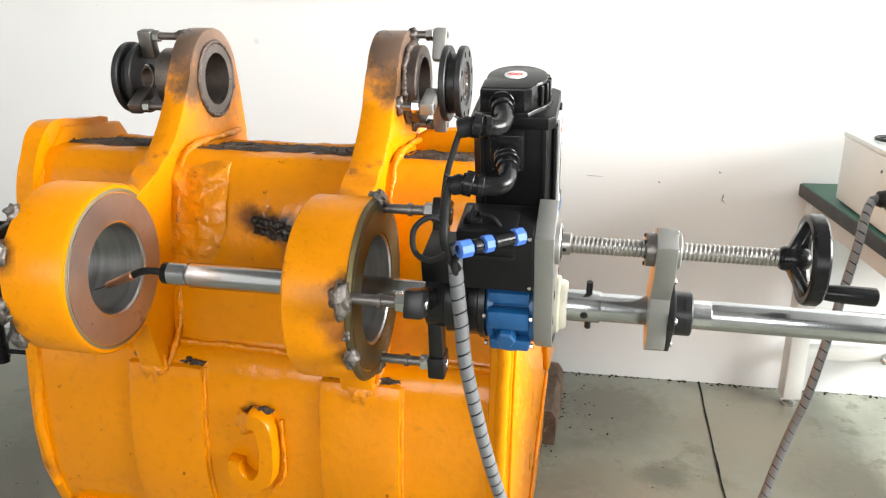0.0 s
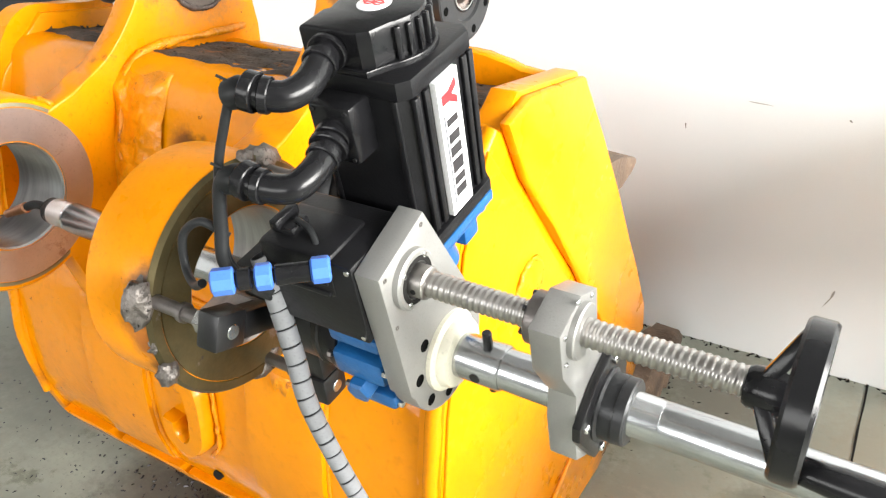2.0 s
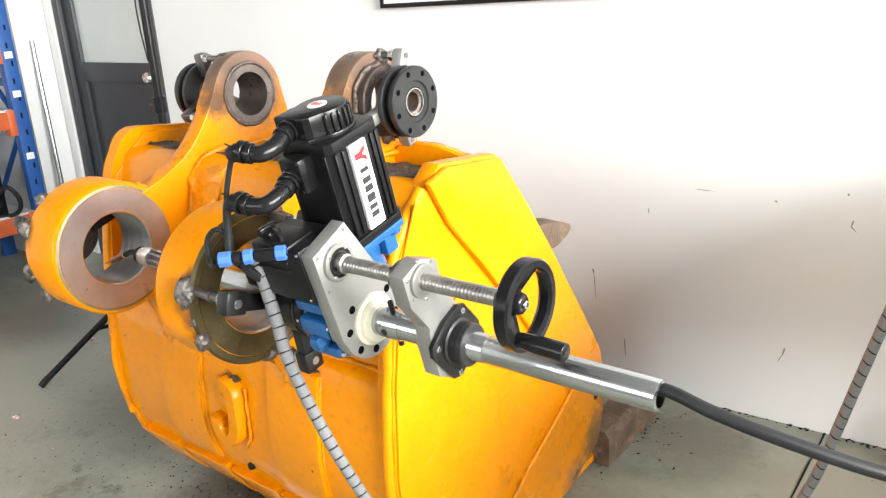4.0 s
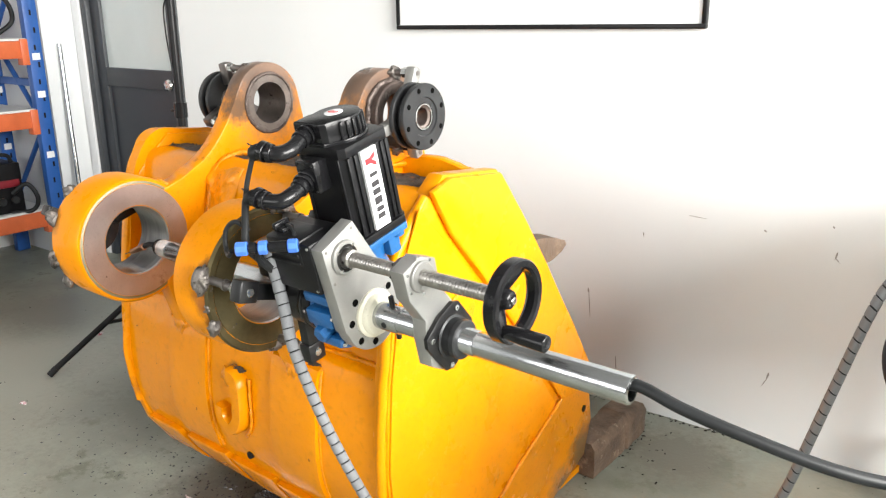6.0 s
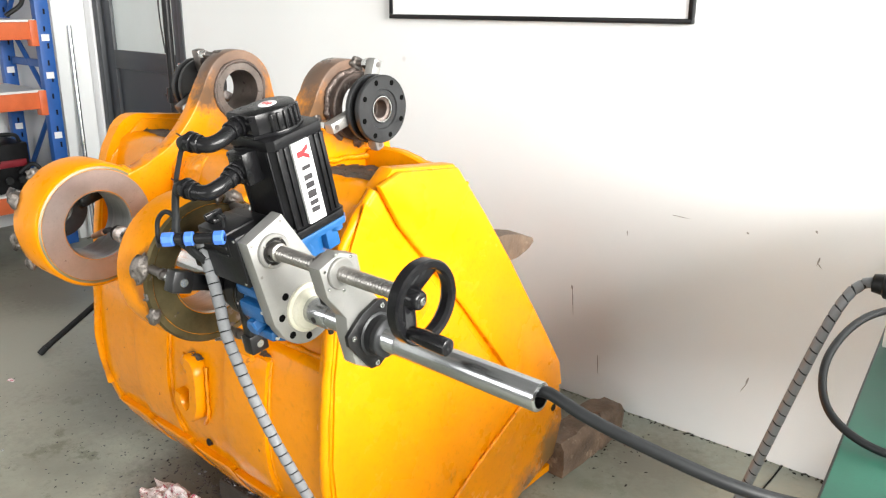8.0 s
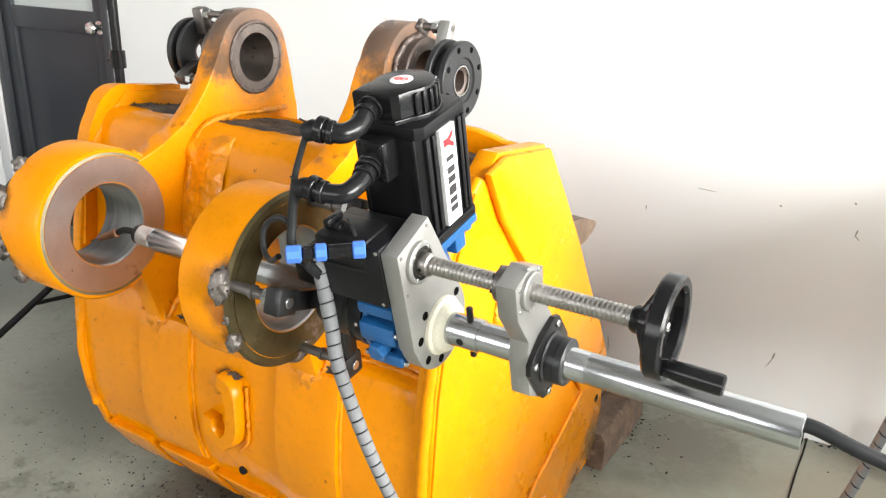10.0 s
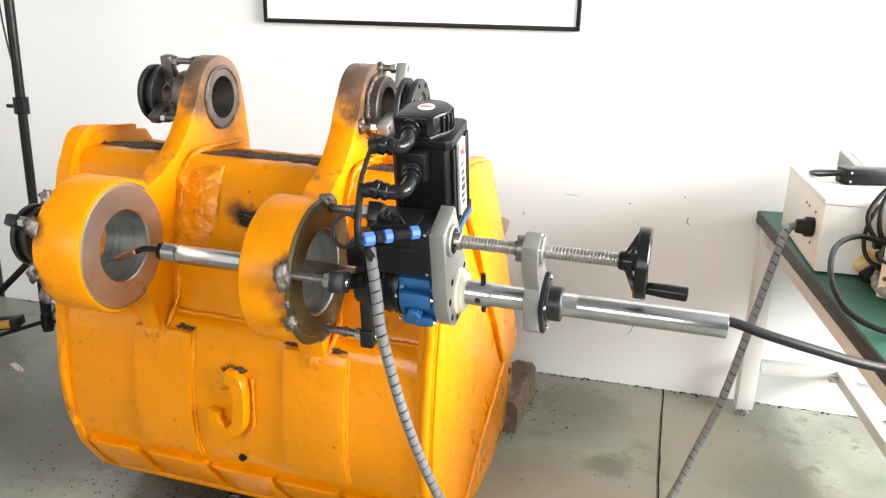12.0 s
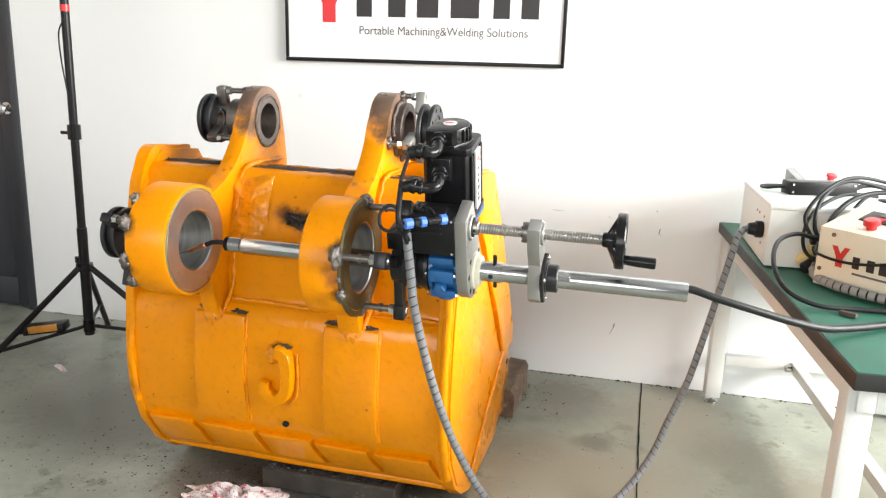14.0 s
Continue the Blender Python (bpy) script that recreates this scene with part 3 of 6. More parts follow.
bm.faces.new(prev)
part("rear_lip", bm, paint, bucket, angle=40)


def lug_outline():
    up = arc(0.428, 0.29, 0.107, 18, 158, 20)
    front = [(p.y, p.z) for p in smooth_path([(0, 0.329, 0.33), (0, 0.28, 0.245), (0, 0.215, 0.175), (0, 0.135, 0.13)], 5)]
    ring = arc(0, 0, 0.118, 62, -62, 14)
    foot = [(0.075, -0.16), (0.095, -0.225), (0.118, -0.285), (0.16, -0.30), (0.26, -0.2), (0.28, 0.0), (0.30, 0.10), (0.50, 0.10), (0.566, 0.115), (0.565, 0.161), (0.547, 0.24)]
    return [(a, b + Z0) for a, b in up + front + ring + foot]


def lug(u, ring_out, thick=0.05):
    bore = circle(0.428, 0.29 + Z0, 0.064, 40)
    o = part("lug", prism(lug_outline(), -thick, 0.0, [bore], 0.004), lug_paint, bucket, "yellow lug plate scorched brown at its eye", pose(u, 0, 0), angle=30)
    deep = ring_out < 0.02
    sec = [(-0.108 if deep else -0.052, 0.055), (ring_out, 0.055), (ring_out, 0.073 if deep else 0.076), (ring_out - 0.003, 0.076 if deep else 0.079), (0.0005, 0.076), (0.0005, 0.0635), (-0.108 if deep else -0.05, 0.0635)]
    part("lug_eye", lathe([(a, r) for a, r in sec], 56, m=pose(0, 0.428, 0.29 + Z0), closed=True), brown_steel if ring_out > 0.02 else eye_steel, o, "bare bored steel eye ring")
    part("weld_bead", bead([(0.004, 0.52, 1.03), (0.008, 0.40, 1.035), (0.010, 0.30, 1.035), (0.012, 0.245, 1.02), (0.013, 0.215, 0.97), (0.013, 0.195, 0.90), (0.013, 0.18, 0.80), (0.013, 0.165, 0.70), (0.008, 0.135, 0.645), (0.0, 0.11, 0.61)], 0.0072, u, 0.6), weld_paint, o, angle=80)
    part("weld_bead", bead([(-0.05, 0.30, 1.035), (-0.055, 0.245, 1.02), (-0.058, 0.215, 0.97), (-0.058, 0.18, 0.80), (-0.055, 0.165, 0.68), (-0.045, 0.12, 0.62)], 0.0072, u + 3, 0.6), weld_paint, o, angle=80)
    part("weld_toe", rough(blob((-0.025, 0.112, 0.605), 0.027, u * 9, (1.0, 0.4, 1.5), 3, 0.7), 0.006, 0.012), weld_paint, o, angle=80)
    if deep:
        part("eye_weld", bead([(0.0015, 0.428 + 0.078 * math.cos(radians(a)), 1.156 + 0.078 * math.sin(radians(a))) for a in range(0, 361, 15)], 0.0045, 5, 0.7), brown_steel, o, "scorched weld round the eye", angle=80)
    return o


lug_a = lug(-0.684, 0.004)


def weld_patch(u0, u1, z0, z1):
    """A built-up weld: many wavy passes side by side, fading out at its rim."""
    bm = bmesh.new()
    nu, nz = 44, 84
    rows = []
    for j in range(nz + 1):
        row = []
        front = skin_at(z0 + (z1 - z0) * j / nz)
        for i in range(nu + 1):
            tu, tz = i / nu, j / nz
            u, z = u0 + (u1 - u0) * tu, z0 + (z1 - z0) * tz
            q = Vector((u * 9, z * 9, 2))
            edge = min(tu + 0.35, (1 - tu) * 3, tz * 5, (1 - tz) * 4, 1) + 0.75 * noise.noise(q * 1.6)
            warp = Vector((noise.noise(q * 1.3), noise.noise(q * 1.3 + Vector((5, 0, 0))), 0)) * 1.2
            ridge = abs(noise.noise(q * 1.9 + warp))
            lift = 0.010 * max(0, min(edge, 1)) + (0.011 * (0.45 - ridge) + 0.005 * noise.noise(q * 4.5 + warp) + 0.002 * noise.noise(q * 11)) * max(0, min(edge * 1.5, 1))
            if edge < 0.05:
                lift = -0.006
            row.append(bm.verts.new((u, front - lift, z)))
        rows.append(row)
    for a, b in zip(rows, rows[1:]):
        for i in range(nu):
            bm.faces.new((a[i], a[i + 1], b[i + 1], b[i]))
    return bm


part("weld_mass", weld_patch(-0.005, 0.118, 0.80, 1.018), weld_paint, lug_a, "broad lumpy weld under glossy yellow paint", angle=60)
lug_b = lug(-0.248, 0.03, 0.065)
part("eye_weld", bead([(0.005, 0.428 + 0.08 * math.cos(radians(a)), 1.156 + 0.08 * math.sin(radians(a))) for a in range(-60, 260, 16)], 0.007, 2), brown_steel, lug_b, angle=80)


def boss(u0, u1, bore_r, face, painted):
    o = part("boss", lathe([(u0 - u1, 0.149), (u0 - u1 + 0.004, 0.153), (-0.006, 0.153), (-0.0005, 0.149), (-0.0005, bore_r + 0.003), (u0 - u1, bore_r + 0.003)], 88, closed=True), boss_paint if painted else boss_paint_b, bucket, "thick yellow boss ring with a bare machined face", pose(u1, 0, Z0))
    part("bore", lathe([(u0 - u1 - 0.001, bore_r), (-0.003, bore_r), (0.0, bore_r + 0.003), (-0.003, bore_r + 0.004), (u0 - u1 - 0.001, bore_r + 0.004)], 72, closed=True), bore_steel, o, "smooth grey bored surface")
    part("face", lathe([(-0.002, bore_r + 0.004), (0.0015, bore_r + 0.005), (0.0015, 0.136), (-0.002, 0.137)], 88, closed=True), face, o, "dull machined steel face")
    part("face_rim", lathe([(-0.002, 0.137), (0.001, 0.138), (-0.002, 0.1495), (-0.006, 0.152)] if painted else [(-0.002, 0.137), (0.0012, 0.138), (0.0012, 0.1500), (-0.005, 0.1542), (-0.008, 0.1520)], 88, closed=True), rim_steel if painted else face, o, "bright bevelled rim")
    return o


boss_a = boss(-0.80, -0.685, 0.081, machined, True)
boss_b = boss(-0.315, -0.205, 0.089, burnt, False)
part("weld_bead", bead([(-0.012, 0.153 * math.cos(radians(a)), 0.153 * math.sin(radians(a))) for a in range(-40, 62, 10)], 0.007, 6), weld_paint, boss_a, angle=80)

for p, r in (((-0.002, -0.140, -0.062), 0.016), ((-0.006, -0.146, -0.02), 0.010), ((0.0, 0.02, 0.150), 0.012)):
    part("face_weld", rough(blob(p, r, p[2] * 50, (0.7, 0.8, 1.1), 3, 0.5), 0.004, 0.009), weld, boss_b, "silvery lumpy weld", angle=80)
for p, r in (((-0.117, -0.135, 0.066), 0.022), ((-0.117, -0.146, -0.030), 0.02), ((-0.117, -0.12, -0.09), 0.018), ((-0.117, -0.09, 0.12), 0.016)):
    part("face_weld", rough(blob(p, r, p[2] * 50, (0.7, 0.9, 1.1), 3, 0.5), 0.004, 0.009), weld, boss_a, "silvery lumpy weld", angle=80)

# lifting hook on the shell
bm = bmesh.new()
hook_line = smooth_path([(-0.500, 0, 0.532), (-0.482, 0, 0.528), (-0.468, 0, 0.505), (-0.465, 0, 0.455), (-0.470, 0, 0.416), (-0.484, 0, 0.394), (-0.504, 0, 0.385), (-0.526, 0, 0.398), (-0.537, 0, 0.422), (-0.535, 0, 0.440)], 5)
rows = []
for k, p in enumerate(hook_line):
    d = (hook_line[min(k + 1, len(hook_line) - 1)] - hook_line[max(k - 1, 0)]).normalized()
    s = Vector((d.z, 0, -d.x))
    t = k / (len(hook_line) - 1)
    w = 0.0215 - 0.004 * t - 0.003 * max(0, t - 0.7) / 0.3
    y = skin_at(p.z)
    rows.append([bm.verts.new((p.x + s.x * a * w, y + b, p.z + s.z * a * w)) for a, b in ((-1, 0.005), (-1, -0.021), (-0.75, -0.029), (0.75, -0.029), (1, -0.021), (1, 0.005))])
for a, b in zip(rows, rows[1:]):
    for k in range(6):
        bm.faces.new((a[k], a[(k + 1) % 6], b[(k + 1) % 6], b[k]))
bm.faces.new(rows[0])
bm.faces.new(rows[-1])
hook = part("lifting_hook", rough(bm, 0.002, 0.03), paint, bucket, "forged yellow lifting hook", angle=45)
part("hook_weld", rough(blob((-0.484, skin_at(0.545) - 0.006, 0.548), 0.017, 3, (1.3, 0.5, 0.38), 4, 0.9), 0.005, 0.006), grime, hook, "charred rough weld", angle=80)
part("hook_weld", rough(blob((-0.512, skin_at(0.52) - 0.006, 0.522), 0.026, 8, (0.8, 0.5, 1.0), 3, 0.6), 0.005, 0.012), weld_paint, hook, angle=80)
part("hook_weld", bead([(-0.440, skin_at(0.53) - 0.004, 0.53), (-0.436, skin_at(0.45) - 0.004, 0.45), (-0.44, skin_at(0.40) - 0.004, 0.40), (-0.47, skin_at(0.365) - 0.001, 0.362)], 0.0045, 4, 0.5), weld_paint, hook, angle=80)
# scorched weld lumps on the shell between the lugs
for k in range(17):
    row_, col_ = divmod(k, 9)
    u = -0.506 + 0.0115 * col_ + 0.005 * row_ + 0.004 * noise.noise(Vector((k * 1.7, 2, 0)))
    z = 0.912 - 0.020 * row_ - 0.0018 * col_ + 0.006 * noise.noise(Vector((k * 1.3, 7, 0)))
    part("weld_lump", rough(blob((u, skin_at(z) - 0.001, z), 0.0085, k * 1.9, (1, 0.8, 1), 2), 0.002, 0.006), char_weld, bucket, "charred weld lump")
# oily crust on the top plate


def crust(u0, u1, v0, v1, seed):
    bm = bmesh.new()
    nu, nv = int((u1 - u0) / 0.012), 16
    rows = []
    for i in range(nu + 1):
        row = []
        for j in range(nv + 1):
            u = u0 + (u1 - u0) * i / nu
            v = v0 + (v1 - v0) * j / nv + (0.022 * noise.noise(Vector((u * 9, seed, 0))) + 0.012 * noise.noise(Vector((u * 33, seed, 5))) if j < 4 else 0)
            f = 0.162 + Z0 - 0.14 * (v - 0.285)
            if v < 0.285:
                f -= 0.25 * (0.285 - v)
            edge = i in (0, nu) or j in (0, nv)
            row.append(bm.verts.new((u, v, f + (-0.004 if edge else 0.0075 + 0.006 * noise.noise(Vector((u * 25, v * 25, seed))) + 0.003 * noise.noise(Vector((u * 90, v * 90, seed)))))))
        rows.append(row)
    for a, b in zip(rows, rows[1:]):
        for j in range(nv):
            bm.faces.new((a[j], a[j + 1], b[j + 1], b[j]))
    return bm


def chips(u0, u1, v0, v1):
    bm = bmesh.new()
    for k in range(int((u1 - u0) * 260)):
        v_ = random.uniform(v0 + 0.01, v1 - 0.01)
        c = Vector((random.uniform(u0, u1), v_, Z0 + 0.170 - 0.14 * (v_ - 0.285)))
        s_ = random.uniform(0.0018, 0.0052)
        r_ = Euler((random.uniform(-0.6, 0.6), random.uniform(-0.6, 0.6), random.uniform(0, 6))).to_matrix()
        vs = [bm.verts.new(c + r_ @ Vector((x * s_ * 1.6, y * s_ * 0.6, z * s_ * 0.4))) for x, y, z in ((-1, -1, 0), (1, -0.8, 0.2), (0.8, 1, 0), (-0.7, 0.9, 0.3), (0.1, 0, 1))]
        for i in range(4):
            bm.faces.new((vs[i], vs[(i + 1) % 4], vs[4]))
    return bm


for k, (a, b) in enumerate(((-0.975, -0.745), (-0.675, -0.305), (-0.24, -0.03))):
    part("grime_crust", crust(a, b, 0.275, 0.478, k), grime, bucket, "dark oily crust", angle=70)
    tagged(part("metal_chips", chips(a, b, 0.275, 0.478), grime, bucket, "loose dark metal chips"), kind="stuff")
# teeth at the cutting edge
part("cutting_edge", rough(box(-0.99, 1.0, 0.002, 0.03, 1.16, 0.05, 0.008, seg=1), 0.004, 0.06, 7), rust, bucket, "worn brown cutting edge")


def tooth_mesh():
    bm = bmesh.new()
    secs = [(0.98, 0.05, 0.0, 0.115), (1.10, 0.055, 0.0, 0.118), (1.20, 0.05, 0.0, 0.122), (1.205, 0.058, 0.0, 0.130), (1.30, 0.052, 0.0, 0.118), (1.36, 0.046, 0.0, 0.10), (1.385, 0.035, 0.012, 0.08)]
    rows = []
    for y, w, a, b in secs:
        rows.append([bm.verts.new((x, y, z)) for x, z in ((-w, a), (-w, b * 0.8), (-w * 0.7, b), (w * 0.7, b), (w, b * 0.8), (w, a))])
    for p, q in zip(rows, rows[1:]):
        for k in range(6):
            bm.faces.new((p[k], p[(k + 1) % 6], q[(k + 1) % 6], q[k]))
    bm.faces.new(rows[0])
    bm.faces.new(rows[-1])
    bmesh.ops.subdivide_edges(bm, edges=list(bm.edges), cuts=2, use_grid_fill=True)
    rough(bm, 0.006, 0.05, 3)
    for v in bm.verts:
        v.co.z = max(v.co.z, 0.002)
    return bm


tooth = part("tooth", tooth_mesh(), rust, bucket, "blunt worn steel bucket tooth", pose(0.015, 0, 0), angle=50)
again(tooth, pose(-0.30, 0, 0))
part("side_cutter", rough(prism([(0.60, 0.845), (0.69, 0.834), (0.745, 0.826), (0.808, 0.806), (0.815, 0.792), (0.79, 0.779), (0.75, 0.764), (0.60, 0.760)], -0.055, 0.03, bevel=0.004), 0.007, 0.016, 2), rust, bucket, "rusty worn cutter tip behind the side plate")


# ---- boring and welding machine on the boss ----
MM = pose(1.046, -1.495, 0.866, 14, 0, -2.1)
SC = (-0.038, 0.136)  # lead screw beside the bar, (y, z)
machine = thing("boring_machine", MM, "portable line-boring machine with black motor and blue gearbox", "boring machine")


def bolt_head(bm, p, r, h, axis="x"):
    """A socket screw's head facing +x."""
    return lathe([(0, r), (h * 0.8, r), (h, r * 0.85), (h, r * 0.5), (h * 0.35, r * 0.45)], 14, bm, Matrix.Translation(p))


# boring bar
bm = lathe([(-0.535, 0.021), (-0.533, 0.0225), (0.333, 0.0225), (0.334, 0.0218), (0.336, 0.0225), (0.604, 0.0225), (0.606, 0.0215), (0.607, 0.0165), (0.560, 0.0160)], 48)
bar = part("boring_bar", bm, chrome, machine, "polished round steel bar")
bm = lathe([(-0.576, 0.018), (-0.574, 0.0205), (-0.541, 0.0205), (-0.539, 0.0175), (-0.534, 0.0175)], 40)
head = part("torch_head", bm, chrome, bar, "polished torch holder with a groove")
part("collar", lathe([(-0.588, 0.014), (-0.586, 0.0195), (-0.577, 0.0195), (-0.575, 0.015)], 32), plastic, head)
part("torch_neck", tube([(-0.585, 0, 0.0), (-0.605, 0, 0.002), (-0.63, 0, -0.001), (-0.65, -0.004, -0.009)], 0.0065, 6, 14), rubber, head, "black bent torch neck")
nz = rod((-0.648, -0.004, -0.008), (-0.698, -0.016, -0.027), 0.0085, 20, None, 0.002, 0.0062)
part("nozzle", nz, copper, head, "worn copper welding nozzle")
part("wire_tip", rod((-0.697, -0.016, -0.0265), (-0.722, -0.021, -0.035), 0.0013, 8), stud_steel, head)
bm = lathe([(0.108, 0.0235), (0.110, 0.0252), (0.166, 0.0252), (0.169, 0.0235)], 48)
sl = part("bar_sleeve", bm, chrome, machine)
part("pin", rod((0.150, 0, 0.02), (0.150, 0, 0.047), 0.0052, 14, None, 0.001), oxide, sl, "black set pin")
part("pin", rod((0.150, 0, -0.02), (0.150, 0, -0.042), 0.0052, 14, None, 0.001), oxide, sl, "black set pin")
bm = rod((0.144, -0.0258, 0.0), (0.144, -0.022, 0.0), 0.006, 12)
part("set_screw", bm, oxide, sl)

# end plate
PL = [(-0.082, 0.168), (-0.001, 0.188)] + arc(0, 0, 0.07, 28, -172, 30) + [(-0.0745, 0.0)]
plate = part("end_plate", prism(PL, 0.070, 0.098, bevel=0.0015), alu, machine, "bead-blasted aluminium end plate with socket screws", angle=25)
for a in (32, -20, -62, -102, -142, 172, 132):
    r = 0.057
    p = (0.0975, r * math.cos(radians(a)), r * math.sin(radians(a)))
    part("socket_screw", lathe([(0, 0.0070), (0.0010, 0.0070), (0.0010, 0.0058), (0.0006, 0.0052), (0.0006, 0.0001)], 16, m=Matrix.Translation(p)), hole_black, plate, "black socket screw")
for y, z in ((-0.074, 0.162), (-0.008, 0.178), (-0.072, 0.100), (0.002, 0.104)):
    part("small_hole", lathe([(0, 0.0026), (0.0008, 0.0026), (0.0008, 0.0012), (0.0002, 0.001)], 12, m=Matrix.Translation((0.0977, y, z))), stud_steel, plate)
bm = lathe([(0.097, 0.031), (0.104, 0.031), (0.106, 0.029), (0.106, 0.019), (0.100, 0.018)], 48, m=pose(0, *SC))
fl = part("screw_bearing", bm, alu, plate, "round screw bearing flange")
for a in (45, 135, 225, 315):
    part("bearing_screw", bolt_head(None, (0.105, SC[0] + 0.025 * math.cos(radians(a)), SC[1] + 0.025 * math.sin(radians(a))), 0.003, 0.002), nickel, fl)
part("bearing_recess", lathe([(0.1055, 0.0192), (0.1066, 0.0192), (0.1066, 0.0245), (0.1055, 0.0245)], 40, closed=True, m=pose(0, *SC)), joint_dark, fl, "dark recess round the screw")
part("nylon_bush", lathe([(0.097, 0.046), (0.103, 0.046), (0.105, 0.044), (0.106, 0.040), (0.112, 0.0395), (0.116, 0.037), (0.117, 0.026)], 56), nylon, machine, "cream nylon flange bush")

# lead screw


def thread(x0, x1, r, depth, pitch, seg=20):
    bm = bmesh.new()
    n = int((x1 - x0) / pitch * 6)
    rows = []
    for i in range(n + 1):
        x = x0 + (x1 - x0) * i / n
        row = []
        for k in range(seg):
            ph = ((x - x0) / pitch + k / seg) % 1
            rr = r - depth * (0.5 + 0.5 * math.tanh(5 * (abs(ph - 0.5) - 0.28)))
            a = 2 * math.pi * k / seg
            row.append(bm.verts.new((x, SC[0] + rr * math.cos(a), SC[1] + rr * math.sin(a))))
        rows.append(row)
    for a, b in zip(rows, rows[1:]):
        for k in range(seg):
            bm.faces.new((a[k], a[(k + 1) % seg], b[(k + 1) % seg], b[k]))
    bm.faces.new(rows[0])
    bm.faces.new(rows[-1])
    return bm


screw = part("lead_screw", thread(0.118, 0.415, 0.0134, 0.0018, 0.0062), screw_steel, machine, "trapezoidal-thread steel lead screw", angle=50)
part("screw_collar", lathe([(0.100, 0.0135), (0.101, 0.0165), (0.119, 0.0165), (0.121, 0.0138)], 32, m=pose(0, *SC)), screw_steel, screw)
part("collar_hole", rod((0.111, SC[0] - 0.0168, SC[1]), (0.111, SC[0] - 0.012, SC[1]), 0.003, 10), oxide, screw)

# carriage block between bar and screw
BL = [(-0.074, 0.160), (-0.030, 0.168), (0.004, 0.148), (0.004, 0.096), (0.030, 0.046), (0.056, -0.008), (0.040, -0.044), (-0.022, -0.060), (-0.050, -0.035), (-0.052, 0.02), (-0.046, 0.055), (-0.072, 0.108)]
block = part("carriage_block", prism(BL, 0.239, 0.268, bevel=0.0015), alu, machine, "angular aluminium carriage block", angle=25)
bm = lathe([(0.225, 0.022), (0.227, 0.0245), (0.2395, 0.0245), (0.2395, 0.015), (0.225, 0.015)], 40, closed=True, m=pose(0, *SC))
nut = part("screw_nut", bm, stud_steel, block, "dark round screw nut")
for a in range(0, 360, 60):
    part("nut_screw", bolt_head(None, (0, 0, 0), 0.003, 0.003), oxide, nut, "", Matrix.Translation((0.2255, SC[0] + 0.0205 * math.cos(radians(a)), SC[1] + 0.0205 * math.sin(radians(a)))) @ pose(0, 0, 0, 0, 180, 0))
bm = lathe([(0.267, 0.026), (0.273, 0.026), (0.2745, 0.0245), (0.2745, 0.0145)], 40, m=pose(0, *SC))
nf = part("nut_flange", bm, alu, block)
for a in range(30, 390, 60):
    part("flange_screw", bolt_head(None, (0.2675, SC[0] + 0.032 * math.cos(radians(a)), SC[1] + 0.032 * math.sin(radians(a))), 0.0027, 0.002), nickel, block)
FLG = [(-0.060, 0.028), (-0.061, 0.010), (-0.026, -0.056), (-0.008, -0.062), (0.030, -0.046), (0.058, -0.016), (0.060, 0.000), (0.034, 0.050), (0.018, 0.057), (-0.02, 0.050), (-0.050, 0.034)]
flange = part("bearing_flange", prism(FLG, 0.268, 0.277, bevel=0.002), oxide, machine, "black four-bolt bearing flange", angle=25)
for y, z in ((-0.049, 0.020), (-0.014, -0.050), (0.049, -0.014), (0.022, 0.044)):
    b = part("flange_bolt", bolt_head(None, (0.2765, y, z), 0.0052, 0.0045), nickel, flange, "bright socket screw")
part("bearing_collar", lathe([(0.276, 0.038), (0.279, 0.038), (0.281, 0.034), (0.304, 0.034), (0.306, 0.032), (0.306, 0.0226)], 48), blued, flange, "dark steel bearing collar")
part("seal_ring", lathe([(0.2925, 0.030), (0.2925, 0.0346), (0.2945, 0.0346), (0.2945, 0.030)], 48, closed=True), oxide, flange)

# handwheel
WY, WZ, WU = -0.042, 0.138, 0.447
bm = lathe([(-0.011, 0.061), (-0.008, 0.0635), (0.008, 0.0635), (0.011, 0.061), (0.011, 0.052), (0.006, 0.049), (-0.006, 0.049), (-0.011, 0.052)], 72, closed=True, m=pose(WU, WY, WZ))
wheel = part("handwheel", bm, plastic, machine, "black plastic two-spoke handwheel with a crank grip", angle=30)
part("hub", lathe([(-0.040, 0.0145), (-0.036, 0.017), (-0.022, 0.018), (-0.010, 0.016), (-0.003, 0.014), (0.0, 0.010)], 36, m=pose(WU - 0.001, WY, WZ)), plastic, wheel)
for a in (52, 232):
    bm = box(-0.010, 0.008, -0.013, 0.004, 0.053, 0.013, 0.003)
    for v in bm.verts:
        v.co.x -= (0.053 - v.co.y) * 0.5
    bm.transform(pose(WU - 0.002, WY, WZ) @ pose(0, 0, 0, a, 0, 0))
    part("spoke", bm, plastic, wheel)
part("hub_screw", bolt_head(None, (WU - 0.002, WY, WZ), 0.0062, 0.005), nickel, wheel, "bright hub screw")
GP = pose(WU + 0.008, WY - 0.042, WZ - 0.024, 0, 2, 0)
part("grip", lathe([(0.0, 0.0085), (0.004, 0.0105), (0.03, 0.0125), (0.066, 0.0128), (0.070, 0.0122), (0.0715, 0.010), (0.0715, 0.001)], 28, m=GP), plastic, wheel, "black rounded grip")

# main motor
MC = (0.027, 0.078)


